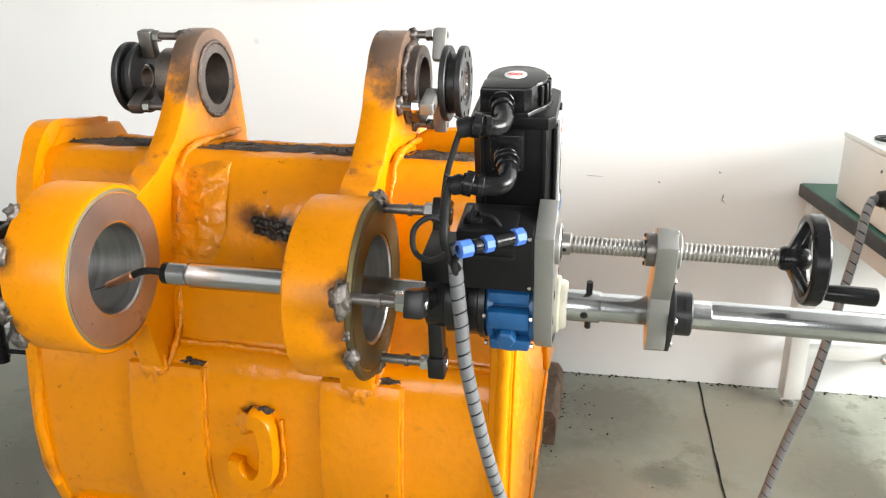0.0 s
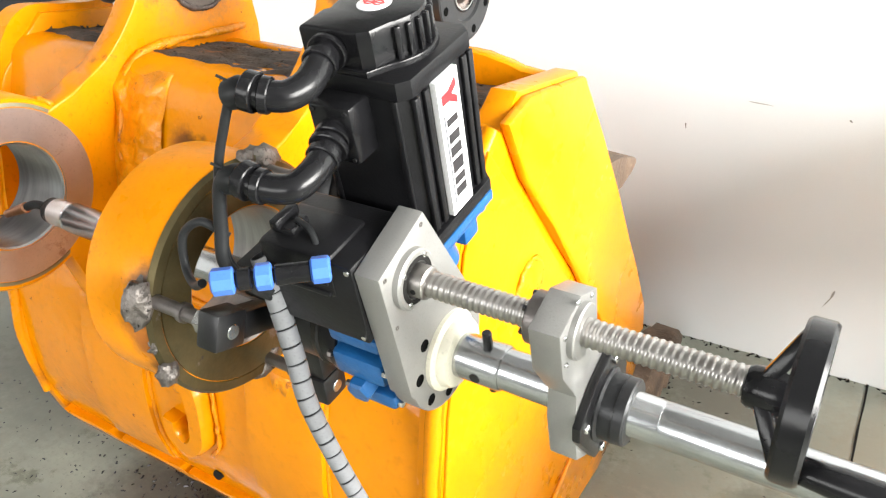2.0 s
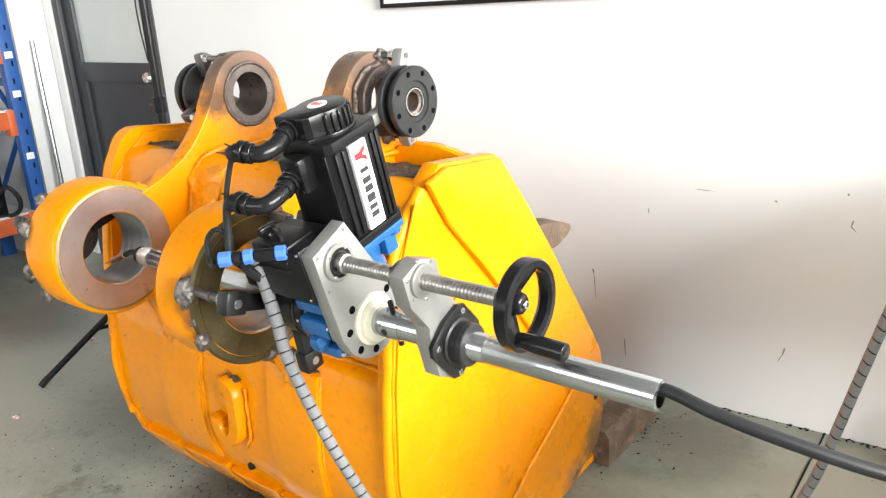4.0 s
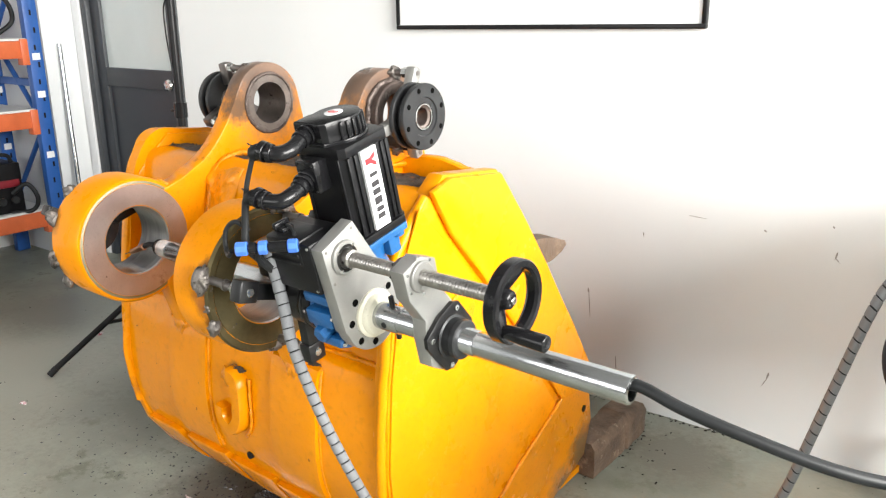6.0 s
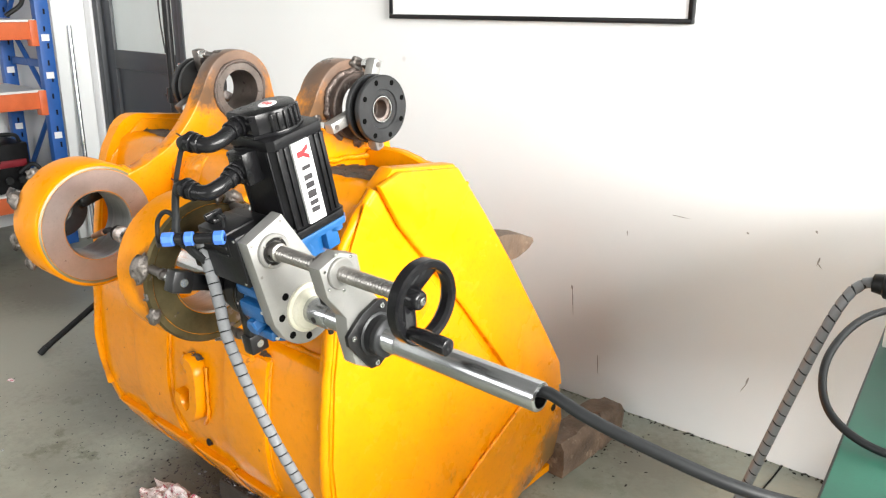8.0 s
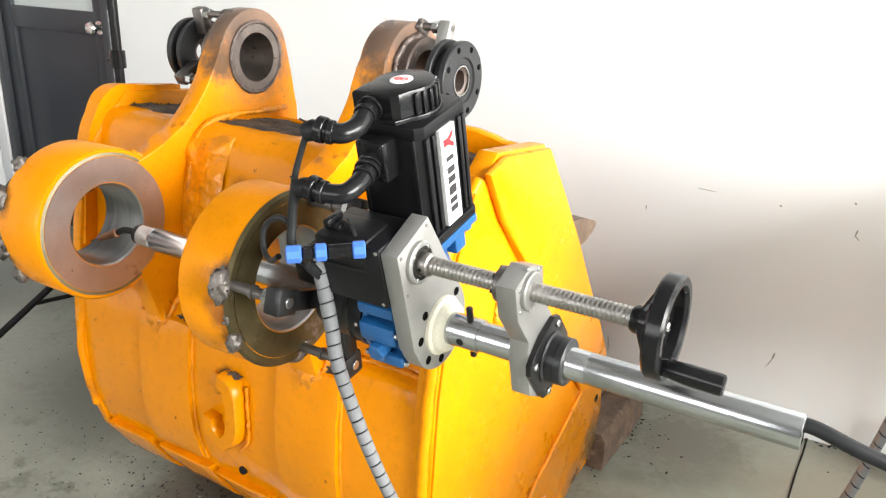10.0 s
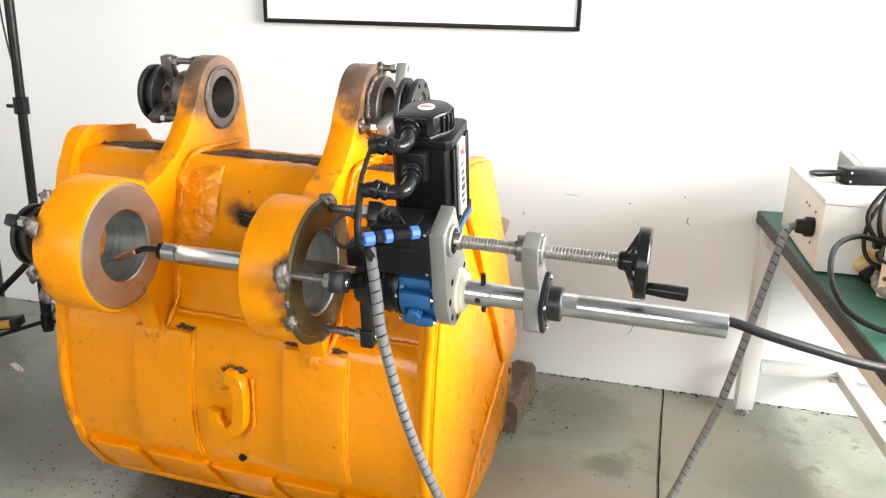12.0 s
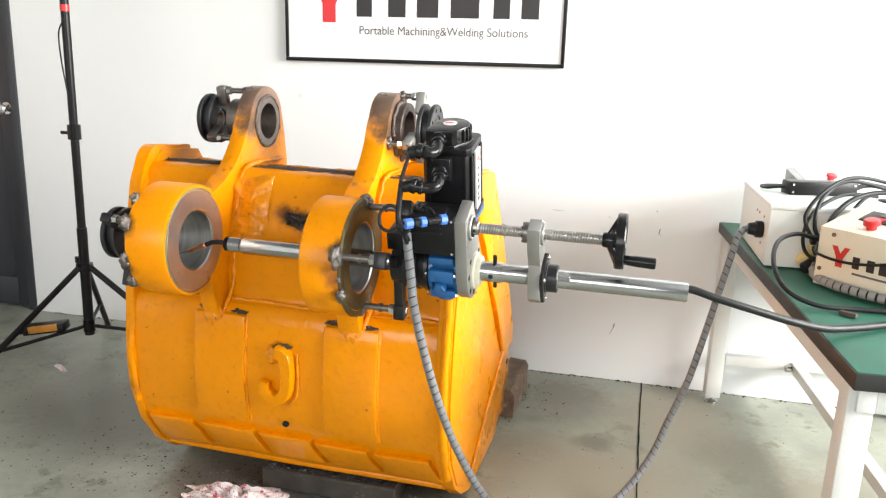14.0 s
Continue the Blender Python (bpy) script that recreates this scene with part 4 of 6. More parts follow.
def motor_section(r, cut, n=4):
    pts = []
    for sx, sy in ((1, 1), (-1, 1), (-1, -1), (1, -1)):
        p = [(sx * r, sy * (r - cut)), (sx * (r - cut), sy * r)]
        pts += p if sx * sy > 0 else p[::-1]
    return pts


def upright(pts, z0, z1, bevel=0.0):
    bm = prism(pts, z0, z1, bevel=bevel)
    bm.transform(Matrix(((0, 1, 0, MC[0]), (0, 0, 1, MC[1]), (1, 0, 0, 0), (0, 0, 0, 1))))
    return bm


motor = part("motor_body", upright(motor_section(0.059, 0.012), 0.135, 0.292, 0.0015), black, machine, "black square servo motor", angle=30)
for k, (a, b) in enumerate(((0.0585, -0.048), (0.0585, -0.032), (0.0585, 0.036), (0.0585, 0.048))):
    part("cooling_rib", box(MC[0] + a, MC[1] + b - 0.004, 0.14, MC[0] + a + 0.005, MC[1] + b + 0.004, 0.289, 0.0012), black, motor)
for k, b in enumerate((-0.045, 0.045)):
    part("cooling_rib", box(MC[0] + b - 0.003, MC[1] - 0.0615, 0.14, MC[0] + b + 0.004, MC[1] - 0.0585, 0.289, 0.0012), black, motor)
part("end_bell", upright(motor_section(0.061, 0.010), 0.289, 0.308, 0.002), black, motor, angle=30)
part("mount_flange", upright(motor_section(0.066, 0.012), 0.122, 0.137, 0.002), black, motor, angle=30)
for sx, sy in ((1, 1), (1, -1), (-1, 1), (-1, -1)):
    for z in (0.137,):
        bm = bolt_head(None, (0, 0, 0), 0.006, 0.006)
        bm.transform(Matrix.Translation((MC[0] + sx * 0.054, MC[1] + sy * 0.054, z)) @ pose(0, 0, 0, 0, -90, 0))
        part("motor_bolt", bm, oxide, motor)
# ribbed encoder cap
cap_pts = arc(0, 0, 0.045, 200, -42, 36) + [(0.026, -0.050), (0.016, -0.057), (-0.047, -0.057), (-0.047, -0.02)]
capm = upright([(x, y) for x, y in cap_pts], 0.305, 0.349, 0.004)
cap = part("encoder_cap", capm, plastic, motor, "ribbed black encoder cap", angle=30)
part("cap_base", upright(arc(0, 0, 0.052, 200, -48, 38) + [(0.022, -0.060), (-0.051, -0.060), (-0.053, -0.02)], 0.305, 0.314, 0.002), plastic, cap, angle=30)
for k in range(7):
    a = radians(-36 + 15 * k)
    bm = box(-0.004, -0.003, 0.311, 0.004, 0.003, 0.344, 0.0015, m=pose(MC[0] + 0.0455 * math.cos(a), MC[1] + 0.0455 * math.sin(a), 0, 0, 0, math.degrees(a)))
    part("cap_rib", bm, plastic, cap)
bm = lathe([(0, 0.0165), (0.0012, 0.0165), (0.0016, 0.0155)], 36)
bm.transform(Matrix.Translation((MC[0] - 0.003, MC[1], 0.3485)) @ pose(0, 0, 0, 0, -90, 0))
disc = part("cap_label", bm, white, cap, "round white label with a red mark")
bm = None
for sx in (-0.005, 0.005):
    bm = lathe([(0, 0.0035), (0.0006, 0.0035), (0.0006, 0.0055), (0, 0.0055)], 20, bm, Matrix.Translation((MC[0] - 0.003 + sx, MC[1], 0.3498)) @ pose(0, 0, 0, 0, -90, 0), closed=True)
box(MC[0] - 0.015, MC[1] - 0.001, 0.3497, MC[0] + 0.009, MC[1] + 0.001, 0.3504, bm=bm)
part("label_mark", bm, red, disc)

# name label down the motor's side, with plain bars for its letters
LX, LY, LZ = MC[0] + 0.0655, 0.056, 0.140
lab = part("name_label", box(LX - 0.006, LY, LZ, LX + 0.0006, LY + 0.038, LZ + 0.150), white, motor, "white name label with red mark and black bars")


def on_label(pts, name, m):
    bm = bmesh.new()
    f = bm.faces.new([bm.verts.new((LX + 0.0007, LY + y, LZ + z)) for y, z in pts])
    ext = bmesh.ops.extrude_face_region(bm, geom=[f])
    for v in (g for g in ext["geom"] if isinstance(g, bmesh.types.BMVert)):
        v.co.x += 0.0006
    part(name, bm, m, lab)


# the mark and bars read down the label: x of the word runs to -z
on_label([(0.006 + 0.026 * b, 0.142 - 0.028 * a) for a, b in LOGO], "label_mark", red)
z = 0.106
for w, gap in ((0.0085, 0.008), (0.0115, 0.003), (0.0125, 0.003), (0.016, 0.003), (0.010, 0.003), (0.011, 0.0)):
    on_label([(0.0095, z), (0.0095, z - w * 0.86), (0.0285, z - w * 0.86), (0.0285, z)], "label_bar", ink)
    z -= w + gap
on_label([(0.0055, 0.112), (0.0055, 0.012), (0.0072, 0.012), (0.0072, 0.112)], "label_line", grey_ink)

# connector boxes and elbows
cb = part("connector_box", box(-0.002, -0.012, 0.234, 0.045, 0.022, 0.292, 0.003), plastic, motor, "black connector box", angle=30)
for x, zz in ((0.003, 0.239), (0.040, 0.239), (0.003, 0.287), (0.040, 0.287)):
    part("box_screw", rod((x, -0.0135, zz), (x, -0.011, zz), 0.0022, 10), oxide, cb)


def elbow(name, pts, r, parent):
    o = part(name, tube(pts, r, 8, 20), plastic, parent, "glossy black cable elbow")
    line = smooth_path(pts, 8)
    n = len(line) - 1
    for f, w, rr in ((0.04, 0.010, 1.28), (0.14, 0.006, 1.38), (0.24, 0.008, 1.2), (0.82, 0.009, 1.2), (0.93, 0.012, 1.32)):
        k = min(int(f * n), n - 1)
        p, d = line[k], (line[k + 1] - line[k]).normalized()
        part("clamp_ring", lathe([(-w / 2, r * 0.9), (-w / 2, r * rr - 0.001), (-w / 2 + 0.001, r * rr), (w / 2 - 0.001, r * rr), (w / 2, r * rr - 0.001), (w / 2, r * 0.9)], 22, m=Matrix.Translation(p) @ d.to_track_quat("X", "Z").to_matrix().to_4x4()), plastic, o)
    return o


elbow("cable_elbow", [(0.008, 0.034, 0.330), (0.014, 0.004, 0.328), (0.020, -0.025, 0.322), (0.014, -0.046, 0.320), (0.0, -0.057, 0.324), (-0.020, -0.062, 0.329)], 0.0135, motor)
elbow("cable_elbow", [(0.020, -0.010, 0.262), (0.026, -0.034, 0.256), (0.029, -0.060, 0.252), (0.022, -0.080, 0.249), (-0.004, -0.089, 0.251), (-0.028, -0.090, 0.256)], 0.0135, motor)
part("cable_boot", lathe([(0, 0.011), (0.006, 0.0145), (0.02, 0.013), (0.022, 0.008)], 18, m=Matrix.Translation((-0.016, -0.061, 0.328)) @ pose(0, 0, 0, 0, 165, 14)), rubber, motor)
part("cable_boot", lathe([(0, 0.011), (0.006, 0.0145), (0.02, 0.013), (0.024, 0.008)], 18, m=Matrix.Translation((-0.024, -0.090, 0.255)) @ pose(0, 0, 0, 0, 165, 6)), rubber, motor)
for px, py, pz in ((-0.030, -0.063, 0.334), (-0.040, -0.092, 0.262)):
    part("cable_tie_end", rod((px, py, pz), (px - 0.010, py - 0.005, pz + 0.008), 0.0013, 6), rubber, motor)

# blue gearbox
gb = part("gearbox", lathe([(-0.006, 0.060), (-0.003, 0.064), (0.006, 0.064), (0.008, 0.058), (0.060, 0.058), (0.062, 0.064), (0.069, 0.064)], 56), blue, machine, "blue painted gearbox with bolted ribs")
bm = box(-0.004, 0.0, -0.045, 0.062, 0.085, 0.070, 0.010)
box(0.0, -0.052, 0.02, 0.064, 0.075, 0.088, 0.008, bm)
part("housing", bm, blue, gb, angle=30)
bm = box(-0.002, -0.074, -0.006, 0.064, -0.05, 0.028, 0.006)
part("housing_rib", bm, blue, gb, angle=30)
part("housing_rib", box(0.0, -0.071, 0.042, 0.064, -0.045, 0.062, 0.005), blue, gb, angle=30)
part("housing_rib", box(0.0, -0.066, -0.052, 0.064, -0.03, -0.03, 0.006), blue, gb, angle=30)
part("housing_boss", rod((0.028, -0.081, -0.022), (0.028, -0.05, -0.018), 0.016, 6, None, 0.003), blue, gb, angle=30)
part("housing_boss", rod((0.030, -0.03, -0.074), (0.030, -0.02, -0.05), 0.02, 24, None, 0.003), blue, gb)
for cx, cy in ((0.046, 0.046), (0.046, -0.046), (-0.046, 0.046), (-0.046, -0.046)):
    part("flange_lug", rod((MC[0] + cx, MC[1] + cy, 0.094), (MC[0] + cx, MC[1] + cy, 0.110), 0.013, 14, None, 0.002), blue, gb)
    part("web", box(MC[0] + cx * 0.5 - 0.005, MC[1] + cy * 0.5 - 0.005, 0.062, MC[0] + cx * 0.95 + 0.004, MC[1] + cy * 0.95 + 0.004, 0.109, 0.003) if cx > 0 < cy else box(MC[0] + min(cx * 0.5, cx * 0.95) - 0.004, MC[1] + min(cy * 0.5, cy * 0.95) - 0.004, 0.078, MC[0] + max(cx * 0.5, cx * 0.95) + 0.004, MC[1] + max(cy * 0.5, cy * 0.95) + 0.004, 0.109, 0.003), blue, gb, angle=30)
bm = upright(motor_section(0.0665, 0.012), 0.108, 0.1215, 0.002)
part("motor_flange", bm, blue, gb, angle=30)
bm = lathe([(0.0, 0.054), (0.008, 0.050), (0.02, 0.037), (0.05, 0.035), (0.07, 0.040)], 32)
bm.transform(Matrix.Translation((MC[0], MC[1], 0.112)) @ pose(0, 0, 0, 0, 90, 0))
part("neck", bm, blue, gb)
for y, z in ((-0.071, 0.018), (-0.062, 0.070), (-0.058, -0.044), (0.0, -0.066)):
    b = lathe([(0, 0.0045), (0.004, 0.0045), (0.005, 0.0035)], 6, m=pose(0.064, y, z))
    part("gearbox_bolt", b, nickel, gb, "brassy hex bolt")
    part("gearbox_bolt", lathe([(0, 0.0042), (0.004, 0.0042), (0.005, 0.0035)], 6, m=pose(-0.008, y, z)), stud_steel, gb)

# black feed drive and bearing collars
fd = part("feed_drive", box(-0.042, -0.084, 0.076, 0.0695, 0.004, 0.174, 0.003), black, machine, "black feed drive housing with cable", angle=30)
part("drive_cover", box(-0.040, -0.0865, 0.128, 0.045, -0.02, 0.1785, 0.006), black, fd, angle=30)
part("drive_rib", box(-0.038, -0.089, 0.146, 0.040, -0.082, 0.153, 0.002), black, fd)
part("drive_rib", box(-0.038, -0.089, 0.132, 0.040, -0.082, 0.138, 0.002), black, fd)
part("drive_foot", box(-0.098, -0.080, 0.078, -0.040, 0.002, 0.122, 0.003), black, fd, angle=30)
part("cable_clip", box(-0.034, -0.070, 0.176, -0.006, -0.044, 0.187, 0.003), plastic, fd)
part("cable_clip", box(-0.030, -0.074, 0.183, -0.020, -0.040, 0.194, 0.002), plastic, fd)
for x, z in ((0.064, 0.168), (0.064, 0.084)):
    part("drive_screw", rod((x, -0.0855, z), (x, -0.083, z), 0.0028, 10), nickel, fd)
part("drive_cable", tube([(-0.010, -0.056, 0.188), (0.010, -0.062, 0.186), (0.026, -0.074, 0.172), (0.036, -0.086, 0.176), (0.040, -0.094, 0.174)], 0.0032, 8, 10), rubber, fd, "thin black cable")
part("bearing_housing", lathe([(-0.046, 0.050), (-0.044, 0.060), (-0.036, 0.062), (-0.034, 0.059), (-0.020, 0.059), (-0.018, 0.063), (-0.008, 0.063), (-0.006, 0.058)], 56), oxide, machine, "black turned bearing housing")
part("bearing_hub", lathe([(-0.108, 0.030), (-0.106, 0.050), (-0.074, 0.052), (-0.072, 0.058), (-0.046, 0.058), (-0.045, 0.030)], 56), oxide, machine, "black turned hub")


def mount(y, z, u_far, kr):
    """An arm of the spider with its stud, nuts and the weld on the boss."""
    d = Vector((0, y, z)).normalized()
    e = Vector((0, -d.z, d.y))
    L = Vector((0, y, z)).length
    bm = box(-0.012, 0.03, -0.016, 0.012, L + 0.016, 0.016, 0.003)
    ang = math.degrees(math.atan2(z, y))
    arm = part("mount_arm", bm, oxide, machine, "black mounting arm", Matrix.Translation((-0.098, 0, 0)) @ pose(0, 0, 0, ang, 0, 0), angle=30)
    part("arm_end", box(-0.015, L - 0.021, -0.021, 0.015, L + 0.021, 0.021, 0.004), oxide, arm, angle=30)
    part("arm_bolt", rod((0.0, L, 0.0), (0.018, L, 0.0), 0.0085, 14, None, 0.001), nickel, arm)
    st = part("stud", rod((u_far + 0.098, L, 0), (0.0, L, 0), 0.0085, 18), stud_steel, arm, "dull threaded stud")
    part("stud_nut", rod((-0.030, L, 0), (-0.0125, L, 0), 0.0145, 6, None, 0.001), nickel, st)
    part("stud_nut", rod((-0.058, L, 0), (-0.052, L, 0), 0.0115, 24), stud_steel, st)
    w = rough(blob((u_far + 0.098 - 0.004, L + 0.008, 0), 0.021, y * 70, (0.75, 1.0, 1.35), 3, 0.5), 0.004, 0.01)
    part("stud_weld", w, weld, st, "silvery lumpy weld", angle=80)


mount(-0.122, 0.068, -0.208, 1)
mount(0.085, 0.108, -0.206, 1)
mount(-0.012, -0.136, -0.206, 1)

# feed cable connector: blue and black screw coupling, lying along x in front
JC = Matrix.Translation((-0.024, -0.160, 0.190)) @ pose(0, 0, 0, 0, 6, 40)
conn = part("connector", lathe([(0.0, 0.007), (0.105, 0.007)], 18, m=JC), plastic, machine, "black cable coupling with three blue nuts")
for a, b, r, m_ in ((0.0, 0.021, 0.0125, blue_plastic), (0.022, 0.036, 0.0105, plastic), (0.038, 0.054, 0.0125, blue_plastic), (0.055, 0.088, 0.0098, plastic), (0.087, 0.105, 0.0125, blue_plastic)):
    part("coupling_nut" if m_ is blue_plastic else "coupling_body", lathe([(a, r - 0.003), (a + 0.002, r), (b - 0.002, r), (b, r - 0.003)], 8 if m_ is blue_plastic else 20, m=JC), m_, conn)


def w_of(p):
    """A machine point in the world."""
    return MM @ Vector(p)


# ---- bearing supports on lug eyes and boss ----


def spool(name, m, label, arms, studs_to, arm_mat, r=0.076, thick=0.032):
    """A turned black spool with arms and studs; x points away from the lug."""
    o = thing(name, m, label, "bearing support", "bearing supports")
    sec = [(-0.045, 0.031), (-0.045, r - 0.002), (-0.043, r), (-0.034, r), (-0.032, r - 0.002), (-0.032, 0.060), (-0.014, 0.060), (-0.014, r - 0.002), (-0.012, r), (-0.002, r), (0.0, r - 0.002), (0.0, 0.045), (-0.004, 0.043), (-0.004, 0.033), (-0.002, 0.031)]
    b = part("spool", lathe(sec, 64, closed=True), blued, o, "black turned spool")
    part("bearing", lathe([(-0.040, 0.027), (-0.040, 0.0305), (-0.004, 0.0305), (-0.003, 0.0295), (-0.003, 0.0275), (-0.006, 0.027)], 48, closed=True), nickel, b, "bright bearing ring")
    part("bearing_seal", lathe([(-0.040, 0.021), (-0.040, 0.0268), (-0.008, 0.0268), (-0.010, 0.021)], 40, closed=True), brown_steel, b)
    for k in range(8):
        a = radians(45 * k + 20)
        part("bolt_hole", lathe([(0, 0.0062), (0.001, 0.0062), (0.001, 0.001)], 14, m=pose(-0.0006, 0.063 * math.cos(a), 0.063 * math.sin(a))), hole_black, b, "dark bolt hole")
    for y, z in arms:
        L = math.hypot(y, z)
        ang = math.degrees(math.atan2(z, y))
        bm = box(-0.046 - thick, 0.045, -0.013, -0.046, L + 0.013, 0.013, 0.005)
        am = part("support_arm", bm, arm_mat, o, "", pose(0, 0, 0, ang, 0, 0), angle=30)
        part("arm_pin", lathe([(-0.0455, 0.006), (-0.0445, 0.006), (-0.0445, 0.003)], 16, m=pose(0, L, 0)), stud_steel, am)
        st = part("stud", rod((-0.046 - thick, L, 0), (studs_to, L, 0), 0.008, 16), stud_steel, am)
        part("stud_nut", rod((-0.062 - thick, L, 0), (-0.047 - thick, L, 0), 0.0125, 6, None, 0.001), nickel, st)
        part("stud_weld", rough(blob((studs_to, L - 0.003, 0), 0.016, y * 90 + z, (0.8, 1, 1.2), 3, 0.5), 0.003, 0.009), weld, st, "silvery lumpy weld", angle=80)
    return o


EYE_A = (-0.684, 0.428, 0.29 + Z0)
spool("bearing_support", BM @ pose(-0.128, 0.416, 1.160), "black bearing spool on aluminium arms welded to the lug", ((0.03, 0.094), (-0.100, -0.035), (0.035, -0.090)), -0.118, alu, thick=0.028)
spool("bearing_support", BM @ pose(-0.882, EYE_A[1] - 0.01, EYE_A[2]) @ pose(0, 0, 0, 0, 0, 180), "black bearing spool on steel arms behind the scorched lug", ((0.02, 0.09), (0.085, -0.05), (-0.085, -0.045)), -0.145, stud_steel)
spool("bearing_support", BM @ pose(-0.935, 0.0, Z0) @ pose(0, 0, 0, 0, 0, 180), "black bearing spool on black arms welded to the boss", ((0.112, 0.066), (0.04, -0.125), (-0.12, 0.04)), -0.128, oxide, 0.072)


# ---- cables and hoses ----


def cable(name, pts, r, m, label, category="cable", seg=14, n=10):
    return tagged(part(name, tube(pts, r, n, seg), m, None), label, category)


HOSE = [(0.997, -1.609, 0.985), (0.999, -1.597, 0.93), (1.005, -1.587, 0.86), (1.012, -1.576, 0.78), (1.038, -1.533, 0.62), (1.07, -1.481, 0.466), (1.113, -1.427, 0.32), (1.173, -1.36, 0.17), (1.251, -1.288, 0.06),
        (1.344, -1.219, 0.018), (1.442, -1.146, 0.0125), (1.529, -1.073, 0.024), (1.597, -1.001, 0.07), (1.655, -0.929, 0.145), (1.698, -0.872, 0.24), (1.732, -0.836, 0.32), (1.758, -0.821, 0.40), (1.805, -0.779, 0.60), (1.842, -0.735, 0.755), (1.865, -0.690, 0.828), (1.886, -0.655, 0.852), (1.904, -0.642, 0.856)]
hose = thing("spiral_hose", pose(0, 0, 0), "grey spiral-wrapped cable hose hanging to the floor", "hose")
part("core", tube(HOSE, 0.0098, 10, 12), rubber, hose, "dark core between the turns")
line = smooth_path(HOSE, 160)
run, turns, since = 0.0, [], 1.0
for a, b in zip(line, line[1:]):
    since += (b - a).length
    if since >= 0.0240:
        turns.append((a.copy(), (b - a).normalized()))
        since = 0.0
bm = bmesh.new()
rows = []
for x, r, tilt in ((-0.0109, 0.0104, 1), (-0.0105, 0.0112, 1), (0.0105, 0.0112, 1), (0.0109, 0.0104, 1)):
    rows.append([bm.verts.new((x + 0.0045 * math.cos(2 * math.pi * k / 14), r * math.cos(2 * math.pi * k / 14), r * math.sin(2 * math.pi * k / 14))) for k in range(14)])
for a, b in zip(rows, rows[1:]):
    for k in range(14):
        bm.faces.new((a[k], a[(k + 1) % 14], b[(k + 1) % 14], b[k]))
first = part("wrap_turn", bm, hose_grey, hose)
for k, (p, d) in enumerate(turns):
    m = Matrix.Translation(p) @ d.to_track_quat("X", "Z").to_matrix().to_4x4() @ pose(0, 0, 0, 12 * noise.noise(Vector((k * 0.3, 0, 0))), 0, 0)
    if k == 0:
        first.matrix_basis = m
    else:
        again(first, m)

T_ = lambda *p: tuple(w_of(p))
HT = Vector((0.997, -1.609, 0.975))
cable("motor_cable", [T_(-0.030, -0.064, 0.330), T_(-0.040, -0.076, 0.30), T_(-0.050, -0.090, 0.262), T_(-0.054, -0.104, 0.215), T_(-0.052, -0.114, 0.165), tuple(HT + Vector((0, 0, -0.02)))], 0.0044, rubber, "thin black motor cable running into the grey hose")
cable("motor_cable", [T_(-0.040, -0.092, 0.258), T_(-0.048, -0.098, 0.245), T_(-0.052, -0.110, 0.205), T_(-0.050, -0.120, 0.165), tuple(HT + Vector((0.004, 0, -0.02)))], 0.0066, rubber, "thick black motor cable running into the grey hose")
cable("loop_cable", [T_(-0.048, -0.108, 0.195), T_(-0.070, -0.115, 0.212), T_(-0.092, -0.124, 0.196), T_(-0.090, -0.136, 0.168), T_(-0.066, -0.150, 0.164), T_(-0.040, -0.158, 0.182)], 0.0042, rubber, "small black cable loop beside the blue coupling")
cable("loop_cable", [T_(0.004, -0.126, 0.178), T_(-0.020, -0.118, 0.168), T_(-0.040, -0.112, 0.140), tuple(HT + Vector((0.002, 0.004, -0.03)))], 0.0050, rubber, "short black cable from the coupling to the hose")
cable("welding_cable", [tuple(w_of((0.575, 0, 0))), (1.657, -1.509, 0.872), (1.721, -1.507, 0.855), (1.799, -1.491, 0.833), (1.909, -1.451, 0.799), (1.991, -1.398, 0.776), (2.088, -1.325, 0.765), (2.245, -1.229, 0.763), (2.493, -1.161, 0.763)], 0.0093, rubber, "thick black welding cable from the bar to the bench")

# ---- sign on the wall ----
sign = thing("wall_sign", pose(-0.003, -0.001, 1.322, 0, -0.6, 0), "white framed wall sign with red mark and dark bars", "sign")
SW, SH = 1.214, 0.62
part("panel", box(0.012, -0.018, 0.012, SW - 0.012, -0.001, SH - 0.012), white, sign, "glossy white sign panel")
for b in ((0, -0.026, 0, SW, 0, 0.016), (0, -0.026, SH - 0.016, SW, 0, SH), (0, -0.026, 0.016, 0.014, 0, SH - 0.016), (SW - 0.014, -0.026, 0.016, SW, 0, SH - 0.016)):
    part("frame_bar", box(*b, 0.003), black, sign, "black frame bar")
lm = flat_shape([(0.125 + 0.155 * a, 0.165 + 0.17 * b) for a, b in LOGO])
part("sign_mark", lm, red, sign, "red mark", pose(0, -0.0182, 0))
x = 0.325
for w, gap in ((0.085, 0.055), (0.095, 0.03), (0.115, 0.03), (0.15, 0.03), (0.085, 0.03), (0.09, 0.0)):
    part("sign_bar", flat_shape([(x, 0.19), (x + w * 0.8, 0.19), (x + w * 0.8, 0.318), (x, 0.318)]), ink, sign, "dark bar", pose(0, -0.0182, 0))
    x += w + gap
words = text_mesh("Portable Machining&Welding Solutions", 0.0505)
wx = [v.co.x for v in words.verts]
words.transform(Matrix.Diagonal((0.722 / (max(wx) - min(wx)), 1, 1, 1)))
part("lettering", words, grey_ink, sign, "small grey lettering", pose(0.335, -0.0188, 0.118, 90, 0, 0))

